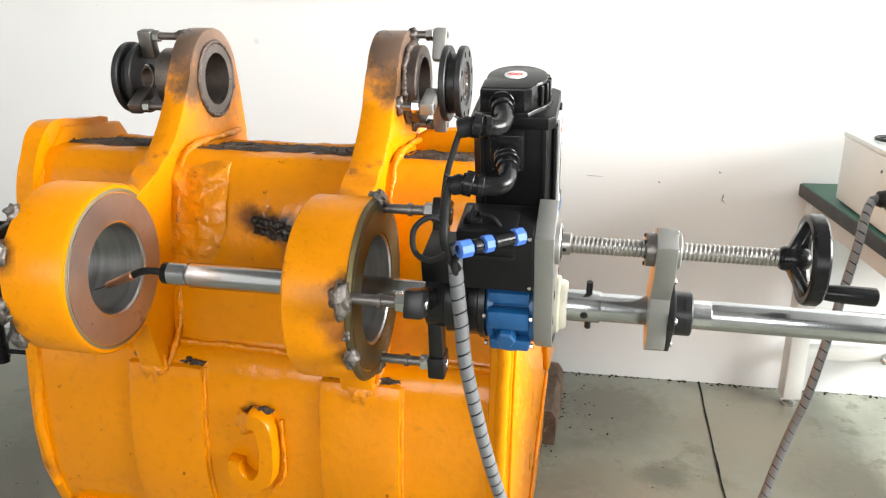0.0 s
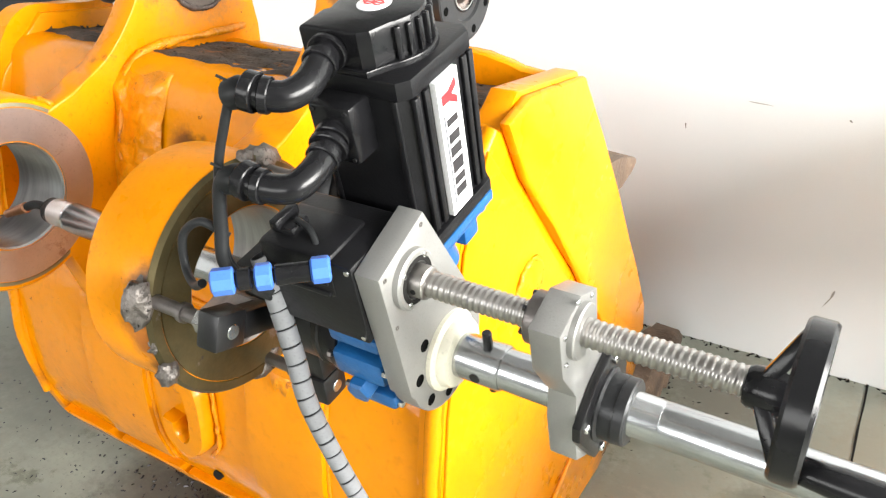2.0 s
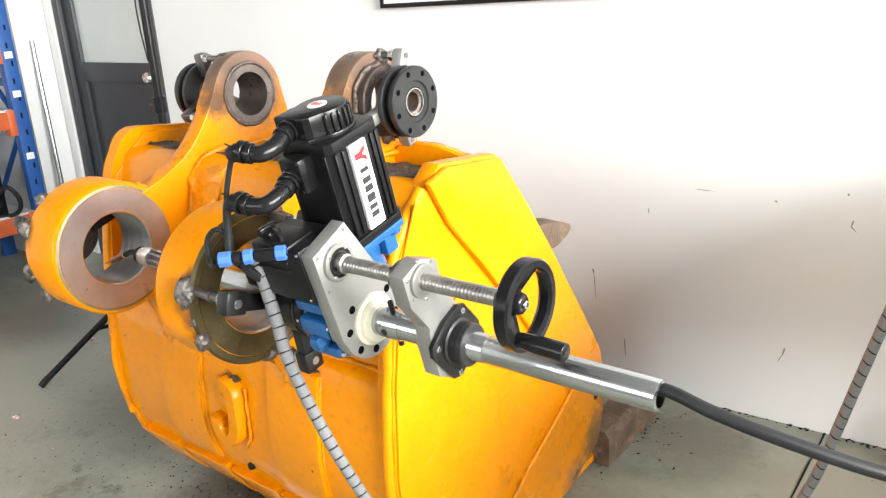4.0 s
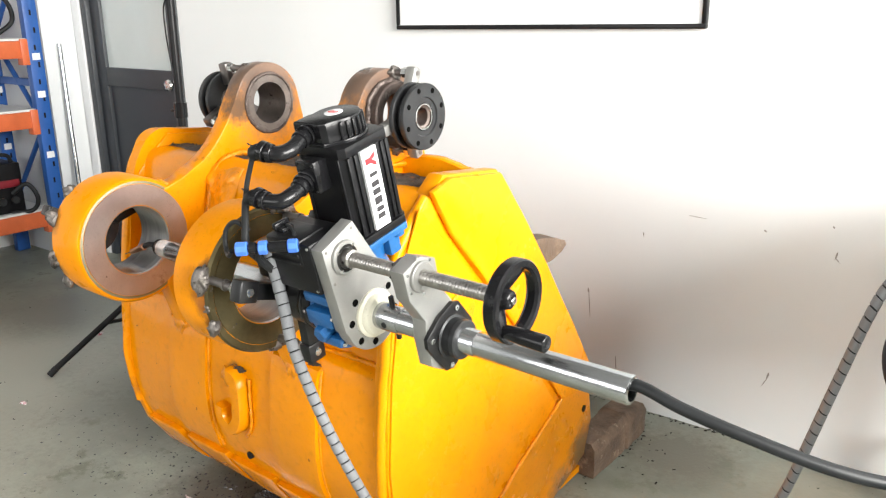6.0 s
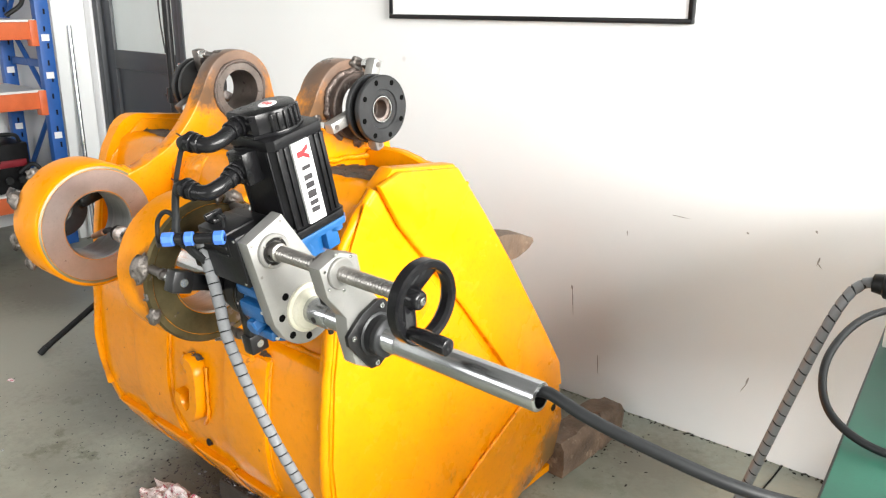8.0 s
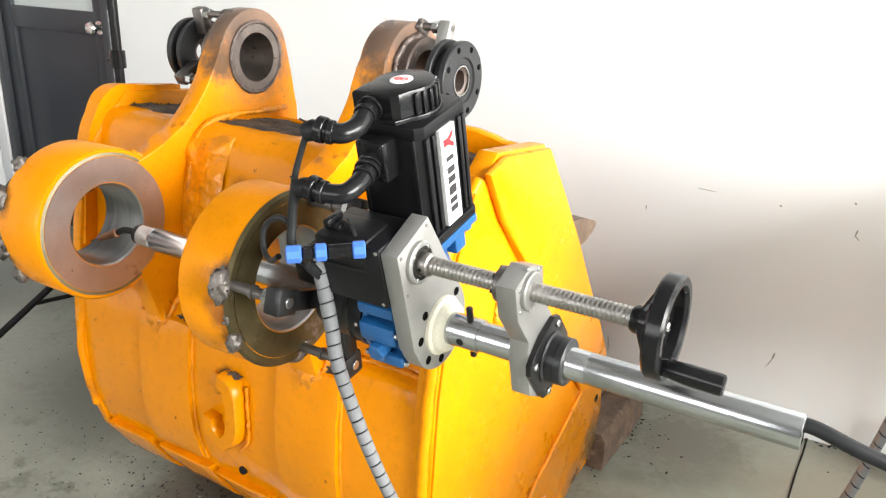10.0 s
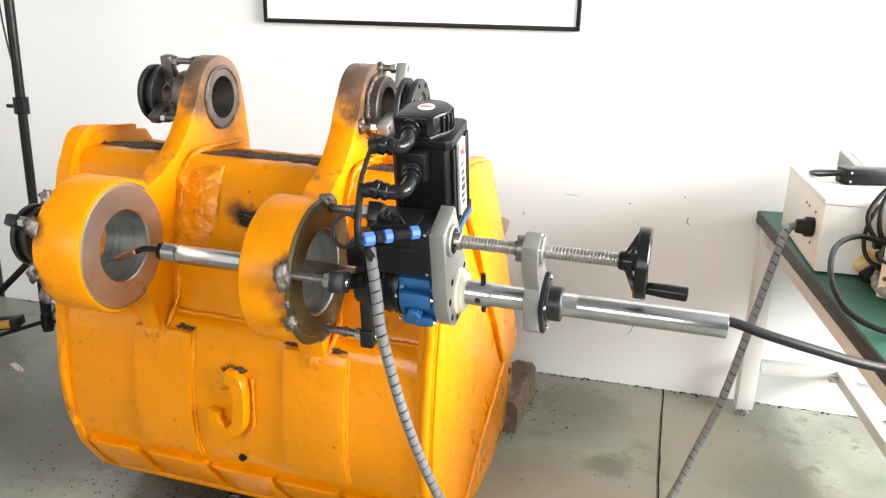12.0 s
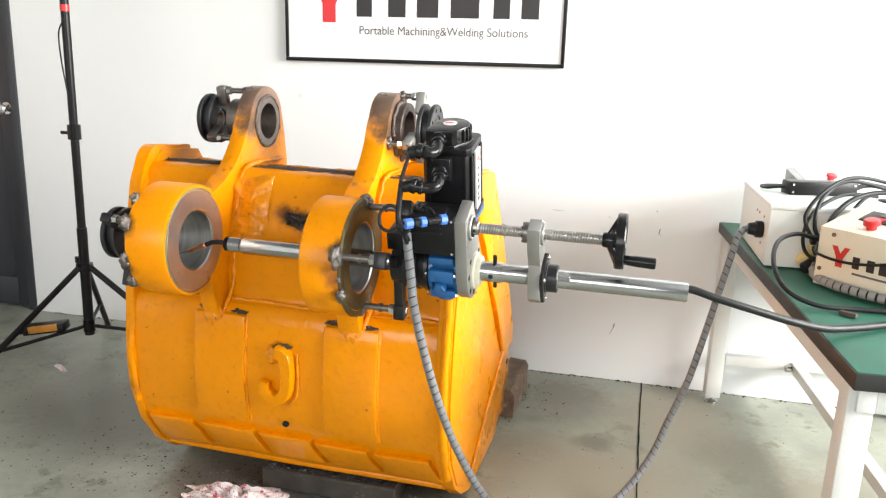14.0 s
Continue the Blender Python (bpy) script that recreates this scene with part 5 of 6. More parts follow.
# ---- bench ----
bench = thing("workbench", pose(1.886, -0.015, 0, 0, 0, 4.36), "steel workbench with a green mat top and pale grey legs", "workbench")
TW, TD, TH = 0.80, 1.60, 0.75
part("top", box(0, -TD, TH - 0.042, TW, 0, TH - 0.002, 0.003), bench_edge, bench, "black-edged bench top")
part("mat", box(0.004, -TD + 0.004, TH - 0.003, TW - 0.004, -0.004, TH, 0.001), bench_green, bench, "green rubber mat")
for b in ((0.02, -TD + 0.02, TH - 0.10, 0.06, -0.02, TH - 0.043), (TW - 0.06, -TD + 0.02, TH - 0.10, TW - 0.02, -0.02, TH - 0.043), (0.06, -TD + 0.02, TH - 0.10, TW - 0.06, -TD + 0.06, TH - 0.043), (0.06, -0.06, TH - 0.10, TW - 0.06, -0.02, TH - 0.043)):
    part("apron", box(*b, 0.002), bench_white, bench)
for lx, ly in ((0.003, -0.125), (TW - 0.075, -0.125), (0.003, -TD + 0.03), (TW - 0.075, -TD + 0.03)):
    lg = part("leg", box(lx, ly, 0.03, lx + 0.06, ly + 0.06, TH - 0.043, 0.004), bench_white, bench)
    part("levelling_foot", lathe([(0.0, 0.027), (0.008, 0.027), (0.012, 0.02), (0.014, 0.008), (0.034, 0.008)], 24, m=Matrix.Translation((lx + 0.03, ly + 0.03, 0.001)) @ pose(0, 0, 0, 0, -90, 0)), nickel, lg)
part("side_rail", box(0.075, -0.09, 0.165, TW - 0.075, -0.05, 0.205, 0.003), bench_white, bench)
part("long_rail", box(0.33, -TD + 0.05, 0.165, 0.37, -0.09, 0.204, 0.003), bench_white, bench)
part("side_rail", box(0.075, -TD + 0.04, 0.165, TW - 0.075, -TD + 0.08, 0.205, 0.003), bench_white, bench)
part("rail_bolt", rod((0.329, -0.12, 0.185), (0.30, -0.12, 0.185), 0.014, 20, None, 0.004), nickel, bench)


def cabinet(name, m, w, d, h, paint_m, label, slope=0.0, drop=0.0):
    o = thing(name, m, label, "control box")
    pts = [(0, 0.006), (d, 0.006), (d, h), (slope, h), (0, h - drop)] if slope else [(0, 0.006), (d, 0.006), (d, h - 0.016), (0, h - 0.016)]
    part("case", prism(pts, 0, w, bevel=0.003), paint_m, o, angle=25)
    for x in (0.04, w - 0.04):
        for y in (0.04, d - 0.04):
            part("rubber_foot", rod((x, y, 0.0), (x, y, 0.008), 0.012, 14), rubber, o)
    return o


boxa = cabinet("control_cabinet", pose(1.949, -0.725, 0.75, 0, 0, 1.6), 0.60, 0.50, 0.205, cabinet_white, "cream metal control cabinet on the green bench")
part("lid", box(-0.003, -0.004, 0.190, 0.604, 0.504, 0.206, 0.003), cabinet_white, boxa, "flat cream lid")
part("gland", lathe([(0, 0.026), (0.004, 0.028), (0.022, 0.028), (0.026, 0.022), (0.045, 0.019), (0.047, 0.014)], 24, m=Matrix.Translation((0.0, 0.083, 0.106)) @ pose(0, 0, 0, 0, 0, 180)), rubber, boxa, "black cable gland")
for y, z in ((0.20, 0.15), (0.16, 0.15), (0.08, 0.15), (0.17, 0.065), (0.09, 0.06)):
    part("case_screw", rod((-0.0025, y, z), (0.001, y, z), 0.004, 10), stud_steel, boxa)
boxb = cabinet("welding_controller", pose(2.063, -0.889, 0.75, 0, 0, -45), 0.38, 0.24, 0.222, cabinet_pale, "ivory welding controller with red stop button", 0.17, 0.042)
sl = math.degrees(math.atan2(0.042, 0.17))
panel_m = pose(0.21, 0.085, 0.2015, sl, 0, 0)
part("keypad", box(-0.15, 0.0, 0.0, 0.13, 0.075, 0.004, 0.001), black, boxb, "black keypad panel", panel_m)
for k in range(10):
    part("key", box(-0.11 + 0.036 * (k % 5), 0.012 + 0.03 * (k // 5), 0.004, -0.086 + 0.036 * (k % 5), 0.03 + 0.03 * (k // 5), 0.006), red if k % 3 == 0 else grey_ink, boxb, "", panel_m)
bm = lathe([(0.0, 0.014), (0.012, 0.014), (0.013, 0.023), (0.024, 0.023), (0.029, 0.018), (0.030, 0.002)], 28)
part("stop_button", bm, red, boxb, "red mushroom stop button", panel_m @ pose(-0.085, -0.040, 0.0, 0, -90, 0))
part("front_mark", flat_shape([(0.045 + 0.055 * a, 0.072 + 0.06 * b) for a, b in LOGO]), red, boxb, "red mark", pose(0, -0.0006, 0))
x = 0.112
for w, gap in ((0.026, 0.016), (0.028, 0.008), (0.034, 0.008), (0.046, 0.008), (0.026, 0.008), (0.028, 0)):
    part("front_bar", flat_shape([(x, 0.078), (x + w * 0.8, 0.078), (x + w * 0.8, 0.112), (x, 0.112)]), ink, boxb, "dark bar", pose(0, -0.0006, 0))
    x += w + gap
part("front_line", flat_shape([(0.115, 0.060), (0.33, 0.060), (0.33, 0.066), (0.115, 0.066)]), grey_ink, boxb, "grey bar", pose(0, -0.0006, 0))
for xx, zz in ((0.016, 0.055), (0.045, 0.162), (0.36, 0.022), (0.36, 0.16), (0.06, 0.02), (0.25, 0.162)):
    part("case_screw", rod((xx, -0.003, zz), (xx, 0.001, zz), 0.006, 12), brown_steel, boxb)
strip_o = thing("power_supply", pose(2.037, -0.516, 0.957, 0, 0, 17), "flat black power box with mounting screws", "power box")
part("body", box(0, 0, 0, 0.24, 0.06, 0.045, 0.003), black, strip_o)
for xx, zz in ((0.012, 0.01), (0.012, 0.035), (0.228, 0.01), (0.228, 0.035)):
    part("screw", rod((xx, -0.002, zz), (xx, 0.001, zz), 0.004, 10), nickel, strip_o)
pendant_grey = mat("grey_pendant_plastic", (0.30, 0.305, 0.305), 0.45, 0, 0.03, 10, 0.05)
pend = thing("control_pendant", pose(2.115, -0.31, 0.957, 0, 0, 17), "white control pendant with a red stop button, lying on the cabinet", "control panel")
part("body", prism([(0, 0), (0.13, 0), (0.13, 0.052), (0, 0.012)], 0, 0.21, bevel=0.004), pendant_grey, pend, angle=25)
face_m = pose(0, 0, 0.012, 17.1, 0, 0)
part("screen", box(0.03, 0.020, -0.001, 0.18, 0.125, 0.002, 0.001), white, pend, "white screen panel", face_m)
part("stop_button", lathe([(0, 0.012), (0.012, 0.012), (0.013, 0.02), (0.022, 0.018), (0.024, 0.002)], 24, m=pose(0.125, 0.035, 0.002, 0, -90, 0)), red, pend, "red stop button", face_m)
fo = thing("foam_lump", pose(2.084, -0.734, 0.752), "torn yellow foam lump on the bench", "foam")
part("lump", rough(blob((0, 0, 0.035), 0.036, 4, (1.1, 0.8, 1.0), 3, 0.35), 0.004, 0.02), foam, fo)
part("lump", rough(blob((0.02, 0.0, 0.073), 0.026, 7, (1.2, 0.8, 0.8), 3, 0.35), 0.004, 0.02), foam, fo)
for k in range(2):
    part("plug", rod((2.05 + 0.05 * k, -0.81, 0.775 + 0.07 * k), (2.09 + 0.045 * k, -0.79, 0.80 + 0.06 * k), 0.019, 18, None, 0.004), rubber, tagged(new("cable_plug"), "black cable plug beside the controller", "plug"))
for pts, r in (([(2.12, -0.783, 0.80), (2.159, -0.732, 0.88), (2.197, -0.69, 0.95), (2.266, -0.648, 1.0), (2.386, -0.644, 0.985), (2.488, -0.701, 0.90)], 0.0065),
               ([(2.091, -0.794, 0.86), (2.07, -0.785, 0.91), (2.089, -0.734, 0.98), (2.166, -0.651, 1.03), (2.264, -0.588, 1.02), (2.383, -0.564, 0.985), (2.464, -0.581, 0.965)], 0.0065),
               ([(2.111, -0.803, 0.84), (2.061, -0.795, 0.88), (2.04, -0.786, 0.94), (2.089, -0.754, 1.01), (2.177, -0.691, 1.05), (2.296, -0.647, 1.035), (2.446, -0.642, 0.98)], 0.006),
               ([(2.101, -0.794, 0.86), (2.02, -0.83, 0.888), (1.945, -0.93, 0.882), (1.918, -1.05, 0.840), (1.945, -1.13, 0.790), (2.02, -1.165, 0.765), (2.13, -1.15, 0.76), (2.242, -1.144, 0.76), (2.313, -1.172, 0.76)], 0.0068),
               ([(2.072, -0.845, 0.87), (2.055, -0.925, 0.855), (2.123, -1.003, 0.85), (2.21, -1.08, 0.875), (2.292, -1.128, 0.93), (2.33, -1.076, 0.995), (2.297, -0.967, 1.02), (2.233, -0.869, 1.01), (2.25, -0.769, 1.0), (2.369, -0.725, 0.99)], 0.0042),
               ([(2.07, -0.484, 0.98), (2.02, -0.476, 0.978), (1.974, -0.438, 0.966), (1.976, -0.357, 0.962), (2.075, -0.314, 0.962)], 0.005),
               ([(2.262, -0.43, 0.982), (2.31, -0.42, 0.995), (2.38, -0.45, 0.985), (2.44, -0.52, 0.975), (2.47, -0.56, 0.968)], 0.0085),
               ([(2.10, -0.815, 0.885), (2.12, -0.77, 0.935), (2.19, -0.70, 0.985), (2.28, -0.655, 1.005), (2.40, -0.63, 0.99), (2.47, -0.61, 0.97)], 0.008),
               ([(2.09, -0.83, 0.80), (2.05, -0.80, 0.83), (2.045, -0.77, 0.88), (2.07, -0.74, 0.94), (2.14, -0.69, 0.985), (2.22, -0.62, 0.99), (2.30, -0.55, 0.975)], 0.0055)):
    cable("bench_cable", pts, r, rubber, "black cable coiled over the bench", n=8, seg=10)


for k, (p, q) in enumerate((((2.067, -0.835, 0.84), (2.107, -0.824, 0.855)), ((2.061, -0.795, 0.865), (2.106, -0.794, 0.87)), ((2.083, -0.874, 0.79), (2.107, -0.844, 0.80)))):
    o = tagged(new("cable_plug"), "ribbed black cable plug at the controller", "plug")
    part("body", rod(p, q, 0.016, 16, None, 0.003), rubber, o)
    part("ring", rod(Vector(p).lerp(Vector(q), 0.6), q, 0.019, 12, None, 0.002), blue_plastic if k == 0 else rubber, o)


def wrap_hose(pts, r, label):
    o = thing("wrapped_hose", pose(0, 0, 0), label, "hose")
    part("core", tube(pts, r * 0.86, 10, 12), rubber, o)
    ln = smooth_path(pts, 24)
    acc, k = 1.0, 0
    ring = lathe([(-0.010, r * 0.86), (-0.0095, r), (0.0095, r), (0.010, r * 0.86)], 14)
    f = part("wrap_turn", ring, hose_pale, o)
    for a, b in zip(ln, ln[1:]):
        acc += (b - a).length
        if acc > 0.023:
            acc = 0
            m = Matrix.Translation(a) @ (b - a).normalized().to_track_quat("X", "Z").to_matrix().to_4x4() @ pose(0, 0, 0, 0, 0, 8)
            if k == 0:
                f.matrix_basis = m
            else:
                again(f, m)
            k += 1


hose_pale = mat("pale_grey_wrap", (0.33, 0.31, 0.29), 0.5, 0, 0.1, 14, 0.1, 300, per_piece=0.3)
wrap_hose([(2.091, -0.794, 0.80), (2.073, -0.855, 0.775), (2.096, -0.944, 0.772), (2.158, -1.022, 0.772), (2.241, -1.089, 0.772), (2.383, -1.145, 0.772)], 0.014, "pale grey spiral-wrapped hose lying on the bench")
lumpk = thing("steel_offcut", pose(2.089, -1.195, 0.751, 0, 0, -35), "small dark steel offcut on the bench", "offcut")
part("piece", rough(box(-0.022, -0.008, 0, 0.022, 0.008, 0.013, 0.002, seg=1), 0.002, 0.02), brown_steel, lumpk)

# ---- tripod stand with a work light ----
TX, TY = -0.692, -0.555
stand = thing("light_stand", pose(TX, TY, 0), "black folding light stand with spread legs", "stand")
part("pole", rod((0, 0, 0.15), (0, 0, 0.62), 0.0205, 20), black, stand)
part("upper_pole", rod((0, 0, 0.60), (0, 0, 1.78), 0.0165, 20), black, stand)
bm = lathe([(0, 0.0175), (0.002, 0.026), (0.06, 0.026), (0.062, 0.0175)], 20)
bm.transform(Matrix.Translation((0, 0, 0.985)) @ pose(0, 0, 0, 0, -90, 0))
cl = part("clamp", bm, plastic, stand)
part("clamp_lever", box(-0.062, -0.006, 1.005, -0.014, 0.006, 1.018, 0.003), plastic, cl)
bm = lathe([(0, 0.018), (0.002, 0.034), (0.03, 0.034), (0.032, 0.018)], 20)
bm.transform(Matrix.Translation((0, 0, 0.435)) @ pose(0, 0, 0, 0, -90, 0))
part("leg_hub", bm, plastic, stand)
part("hub_knob", rod((-0.03, 0, 0.468), (-0.03, 0, 0.492), 0.012, 12), plastic, stand)
part("top_clip", rod((0, 0, 1.485), (0, 0, 1.51), 0.018, 16), red, stand, "red top clip")
for a, R in ((247, 0.60), (4, 0.60), (118, 0.50)):
    c, s_ = math.cos(radians(a)), math.sin(radians(a))
    part("leg", rod((0.026 * c, 0.026 * s_, 0.45), (R * c, R * s_, 0.018), 0.0125, 14), black, stand)
    part("leg_brace", rod((0.018 * c, 0.018 * s_, 0.19), (R * 0.62 * c, R * 0.62 * s_, 0.182), 0.008, 12), black, stand)
    part("leg_tip", rod(((R - 0.015) * c, (R - 0.015) * s_, 0.030), ((R + 0.012) * c, (R + 0.012) * s_, 0.006), 0.0135, 14), rubber, stand)
part("foot_collar", rod((0, 0, 0.165), (0, 0, 0.215), 0.024, 18), plastic, stand)
lamp_b = thing("work_light", pose(TX - 0.12, TY - 0.11, 0.186, 0, -8, 16), "small orange work light in a black frame, lying across the stand", "work light")
part("case", box(-0.085, -0.035, 0.0, 0.085, 0.035, 0.035, 0.004), black, lamp_b)
part("reflector", box(-0.06, -0.037, 0.008, 0.06, -0.02, 0.036, 0.002), mat("amber_lens", (0.55, 0.24, 0.03), 0.3), lamp_b, "amber lens")
part("cap", rod((-0.11, 0, 0.017), (-0.085, 0, 0.017), 0.018, 14), black, lamp_b)
cable("stand_cable", [(TX, TY - 0.016, 1.45), (TX - 0.022, TY - 0.018, 1.40), (TX - 0.018, TY - 0.02, 1.30), (TX - 0.004, TY - 0.018, 1.18)], 0.003, rubber, "thin black cable along the stand")

# ---- storage rack by the door ----
rack = thing("storage_rack", pose(-2.30, -0.27, 0), "blue and orange steel storage rack with boards", "rack")


def post(x, y):
    bm = box(x - 0.05, y - 0.045, 0, x, y + 0.03, 2.2, 0.003)
    p = part("post", bm, rack_blue, rack, "blue perforated upright")
    for k in range(22):
        z = 0.12 + 0.09 * k
        part("slot", box(x - 0.001, y - 0.014 + 0.01 * (k % 2), z, x + 0.0015, y - 0.004 + 0.01 * (k % 2), z + 0.028), joint_dark, p)
    for z in (0.62, 0.95, 1.15):
        part("sticker", box(x, y - 0.03, z, x + 0.002, y + 0.012, z + 0.035), white, p, "torn white sticker")


post(0.0, 0.0)
post(-0.48, 0.0)
part("tie_bar", box(-0.44, -0.012, 1.005, -0.03, 0.012, 1.045, 0.003), rack_blue, rack)
for z0, z1 in ((0.35, 0.80), (1.25, 0.80), (1.25, 1.70), (2.1, 1.70)):
    part("brace", rod((-0.46, 0.0, z0), (-0.04, 0.0, z1), 0.014, 10), rack_blue, rack)
for z in (0.24, 0.79, 1.16, 1.72):
    for x in (0.0, -0.48):
        b = part("beam", box(x - 0.045, -1.9, z, x - 0.005, -0.046, z + 0.09, 0.003), rack_orange, rack, "orange beam")
        part("beam_hook", box(x - 0.052, -0.085, z - 0.035, x + 0.004, -0.0455, z + 0.10, 0.003), rack_orange, b)
    part("shelf_board", box(-0.475, -1.9, z + 0.091, -0.006, -0.05, z + 0.103), bench_white, rack)
welder = thing("welding_machine", pose(-2.52, -0.56, 0.324), "black and dark red welding machine on the rack shelf", "welding machine")
part("case", box(-0.14, -0.19, 0, 0.17, 0.13, 0.29, 0.012), black, welder)
part("front", box(0.165, -0.17, 0.16, 0.176, 0.11, 0.20, 0.004), red_case, welder, "dark red front panel")
part("display", box(0.175, -0.12, 0.19, 0.179, -0.03, 0.24), black, welder)
part("display_bar", box(0.1785, -0.11, 0.20, 0.1798, -0.05, 0.228), white, welder)
for y in (-0.1, 0.0, 0.07):
    part("knob", rod((0.175, y, 0.09), (0.195, y, 0.09), 0.022, 18, None, 0.003), rubber, welder)
part("carry_grip", tube([(0.14, -0.15, 0.29), (0.15, -0.12, 0.335), (0.15, 0.06, 0.335), (0.14, 0.10, 0.29)], 0.011, 6, 10), rubber, welder)
cable("welder_lead", [(-2.34, -0.50, 0.45), (-2.29, -0.44, 0.50), (-2.27, -0.40, 0.42), (-2.30, -0.42, 0.35), (-2.34, -0.52, 0.345)], 0.012, rubber, "black lead looped beside the welding machine")
cable("hung_cable", [(-2.36, -0.46, 1.52), (-2.33, -0.38, 1.45), (-2.34, -0.36, 1.35), (-2.37, -0.44, 1.28)], 0.012, rubber, "coil of black cable on the rack shelf")
tagged(part("steel_pipe", rod((-2.25, -0.165, 0.004), (-2.352, -0.115, 1.225), 0.0125, 18), chrome, None), "thin bright steel pipe leaning on the wall", "pipe")
part("shelf_bin", rough(box(-0.02, -0.06, 0, 0.14, 0.12, 0.17, 0.01), 0.002, 0.05), red, tagged(new("plastic_bin"), "red plastic bin on the rack shelf", "bin")).parent.matrix_world = pose(-2.56, -0.62, 1.264)

# ---- floor clutter ----
sup = thing("support_block", pose(0.665, -1.158, 0, 0, 0, -1), "dark oily timber block under the bucket", "block")
part("timber", rough(box(-0.23, -0.09, 0.001, 0.22, 0.10, 0.068, 0.006, seg=1), 0.003, 0.05), dark_block, sup)
bm = bmesh.new()
nx = 30
rows = []
for i in range(nx + 1):
    row = []
    for j in range(nx + 1):
        a, b = i / nx - 0.5, j / nx - 0.5
        h = 0.010 + 0.075 * abs(noise.noise(Vector((a * 6, b * 6, 2)))) ** 0.8 + 0.02 * noise.noise(Vector((a * 12, b * 12, 7))) * 0.5
        h *= max(0.15, 1 - 2.6 * (a * a + b * b))
        row.append(bm.verts.new((a * 0.30 * (1 + 0.35 * noise.noise(Vector((b * 4, 3, a)))) - 0.10 * b, b * 0.17 * (1 + 0.5 * noise.noise(Vector((a * 4, 9, b)))), max(h, 0.003))))
    rows.append(row)
for p, q in zip(rows, rows[1:]):
    for k in range(nx):
        bm.faces.new((p[k], p[k + 1], q[k + 1], q[k]))
tagged(part("rag", bm, cloth, None, "", pose(0.395, -1.345, 0, 0, 0, 12), angle=80), "crumpled white rag with a pink pattern on the floor", "rag")


def scatter(name, n, place, size, m, label, z=0.0):
    bm = bmesh.new()
    for _ in range(n):
        x, y = place()
        s = size * random.uniform(0.4, 1.3)
        mt = Matrix.Translation((x, y, z + s * 0.25)) @ Euler((random.uniform(-0.3, 0.3), random.uniform(-0.3, 0.3), random.uniform(0, 6.28))).to_matrix().to_4x4() @ Matrix.Diagonal((s * random.uniform(0.6, 2.2), s * random.uniform(0.4, 0.9), s * 0.4, 1))
        vs = [bm.verts.new(mt @ Vector(c)) for c in ((-0.5, -0.4, -0.5), (0.5, -0.5, -0.5), (0.4, 0.5, -0.5), (-0.5, 0.4, -0.5), (0.0, 0.05, 0.6))]
        bm.faces.new(vs[:4][::-1])
        for k in range(4):
            bm.faces.new((vs[k], vs[(k + 1) % 4], vs[4]))
    tagged(part(name, bm, m, None), label, name.replace("_", " "), kind="stuff")


scatter("swarf", 700, lambda: (random.gauss(0.60, 0.26), random.gauss(-1.215, 0.06)), 0.0065, swarf, "dark curled metal chips on the floor")
scatter("swarf", 520, lambda: (random.uniform(0.45, 0.87), random.gauss(-1.212, 0.013)), 0.0085, swarf, "bright and dark metal chips heaped on the timber block", 0.068)
scatter("swarf", 110, lambda: (random.uniform(-0.9, 1.6), random.gauss(-1.0, 0.5)), 0.0045, swarf, "scattered dark metal chips on the floor")
scatter("swarf", 230, lambda: (random.uniform(-1.9, 2.3), random.uniform(-1.75, -0.06)), 0.0042, joint_dark, "fine dark specks over the concrete")
scatter("swarf", 260, lambda: (random.gauss(-0.05, 0.4), random.gauss(-1.25, 0.16)), 0.0055, swarf, "loose metal chips before the bucket")
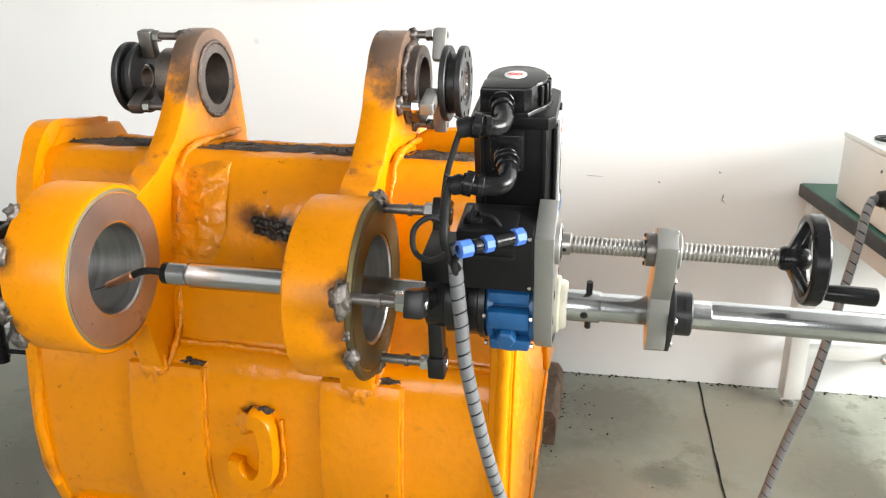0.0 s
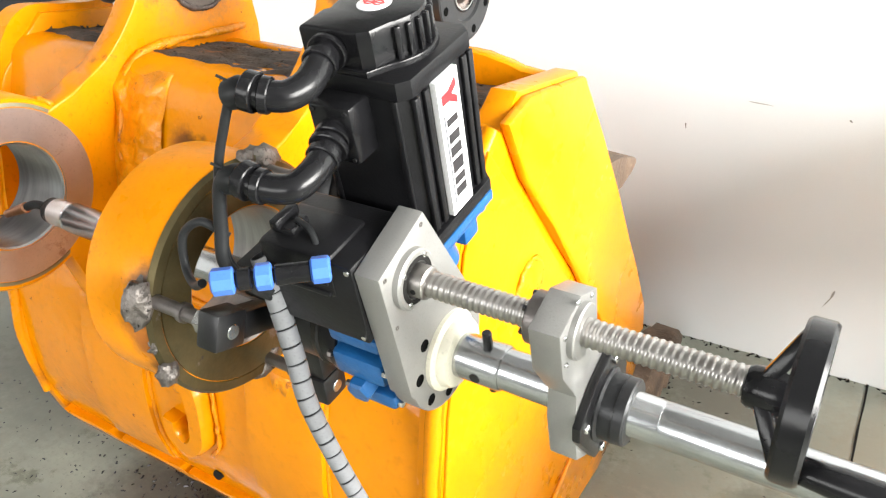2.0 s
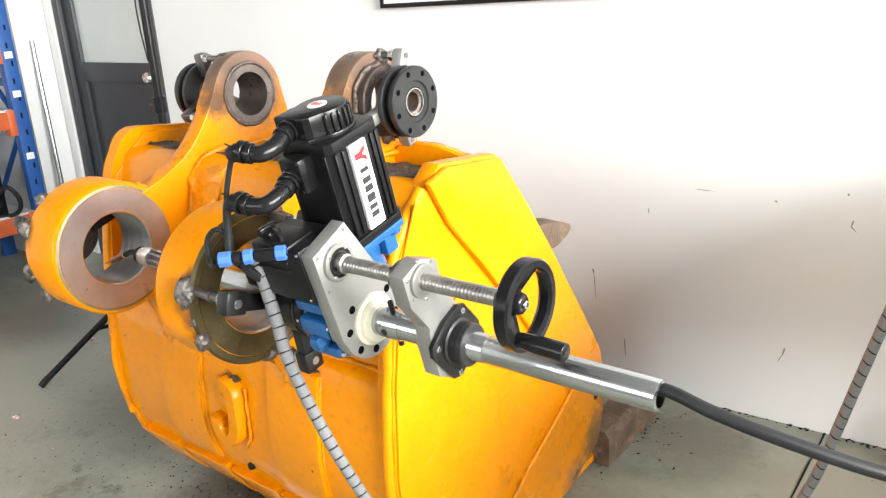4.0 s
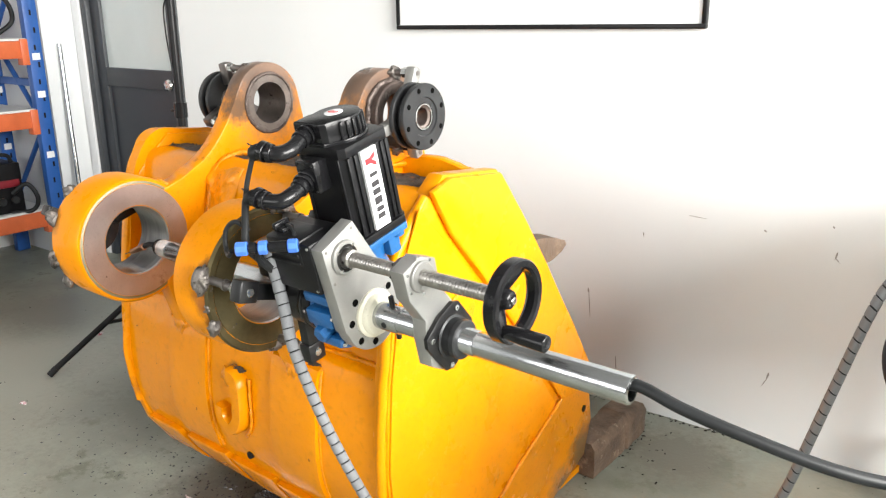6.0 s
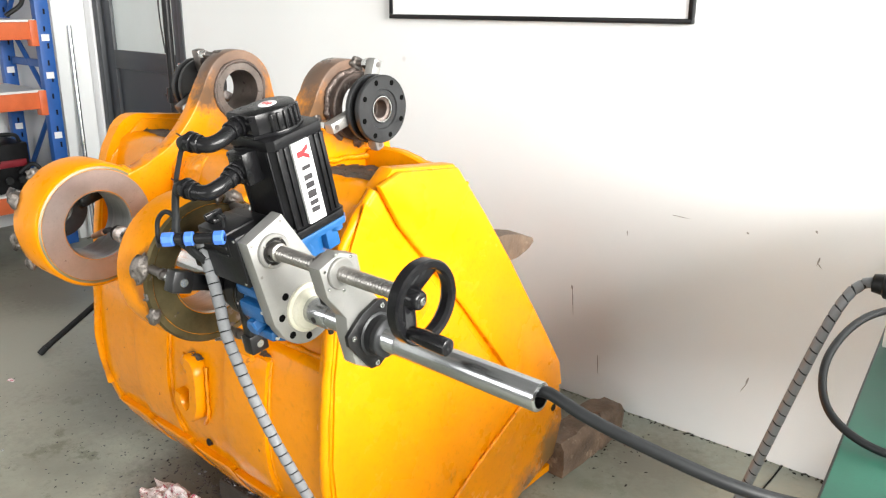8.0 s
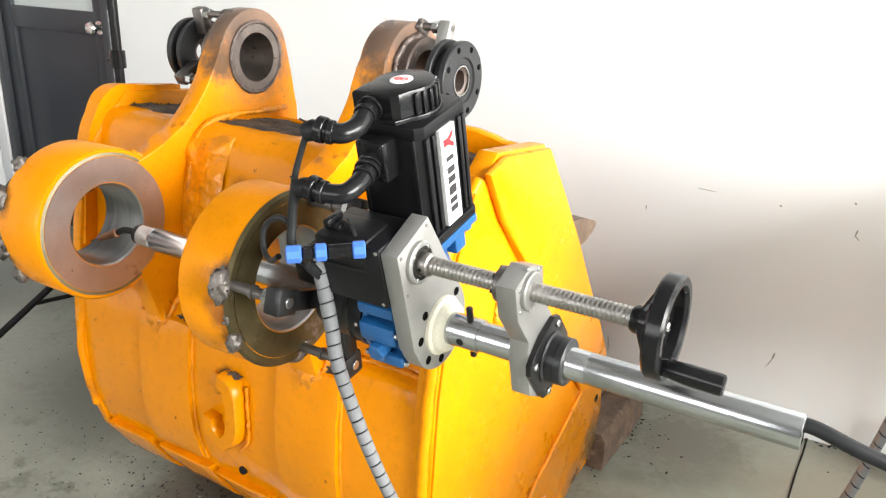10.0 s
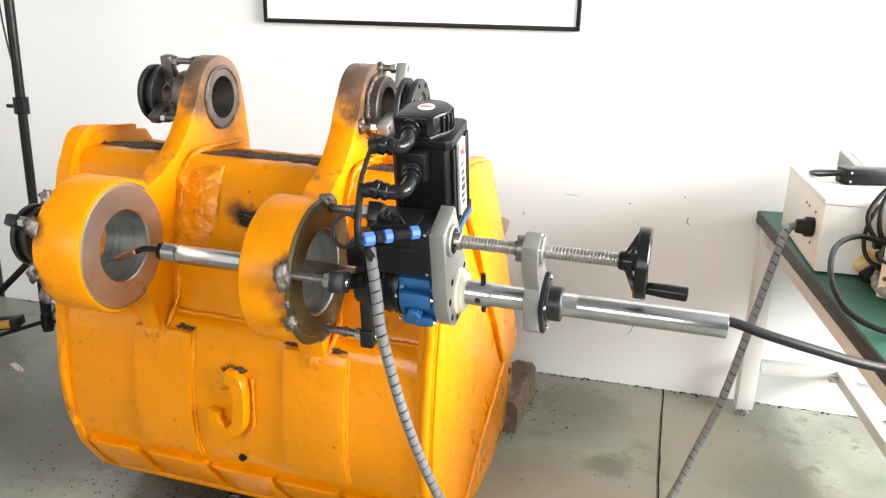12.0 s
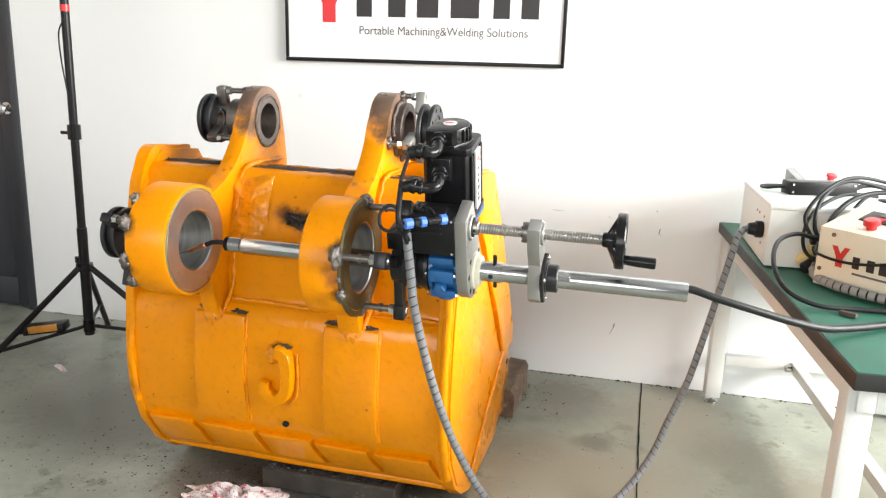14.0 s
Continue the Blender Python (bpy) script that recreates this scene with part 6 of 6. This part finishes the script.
scatter("floor_dirt", 330, lambda: (random.uniform(-1.38, 2.6), -abs(random.gauss(0, 0.008)) - 0.002), 0.0085, joint_dark, "dark dirt along the foot of the wall")
scatter("floor_dirt", 110, lambda: (random.gauss(1.13, 0.08), random.gauss(-0.22, 0.14)), 0.006, joint_dark, "dark dirt around the bucket teeth")
scatter("paper_scrap", 4, lambda: (random.uniform(-2.2, 0.0), random.uniform(-1.6, -0.5)), 0.035, cloth, "small white scraps on the floor")

# scuffs and scratches on the white wall
scuff = mat("grey_wall_scuff", (0.30, 0.29, 0.27), 0.8, 0, 0.2, 60, 0.0)
bm = bmesh.new()
for x0, z0, x1, z1, w in ((0.858, 0.415, 0.868, 0.309, 0.002), (0.855, 0.42, 0.860, 0.400, 0.005), (0.977, 0.181, 0.984, 0.111, 0.0025), (1.507, 0.263, 1.500, 0.232, 0.005), (1.500, 0.236, 1.487, 0.207, 0.0025),
                          (1.051, 0.662, 1.053, 0.646, 0.003), (1.442, 0.732, 1.450, 0.727, 0.004), (1.657, 0.697, 1.652, 0.672, 0.004), (1.652, 0.68, 1.668, 0.663, 0.002), (1.203, 0.744, 1.262, 0.741, 0.0018), (1.635, 0.774, 1.640, 0.767, 0.004)):
    d = Vector((x1 - x0, 0, z1 - z0))
    s = Vector((d.z, 0, -d.x)).normalized() * w * 0.5
    n = 5
    ring = []
    for side in (1, -1):
        for k in (range(n + 1) if side > 0 else range(n, -1, -1)):
            t = k / n
            ring.append(Vector((x0, 0, z0)) + d * t + s * side * (0.25 + math.sin(math.pi * min(t * 1.1 + 0.05, 1)) * (1 + 0.6 * noise.noise(Vector((x0 * 90, t * 5, side))))))
    top = [bm.verts.new((p.x, -0.0012, p.z)) for p in ring]
    low = [bm.verts.new((p.x, 0.001, p.z)) for p in ring]
    bm.faces.new(top)
    for k in range(len(ring)):
        bm.faces.new((top[k], top[(k + 1) % len(ring)], low[(k + 1) % len(ring)], low[k]))
tagged(part("wall_scuffs", bm, scuff, None), "small grey scuffs and scratches on the white wall", "scuff marks", kind="stuff")
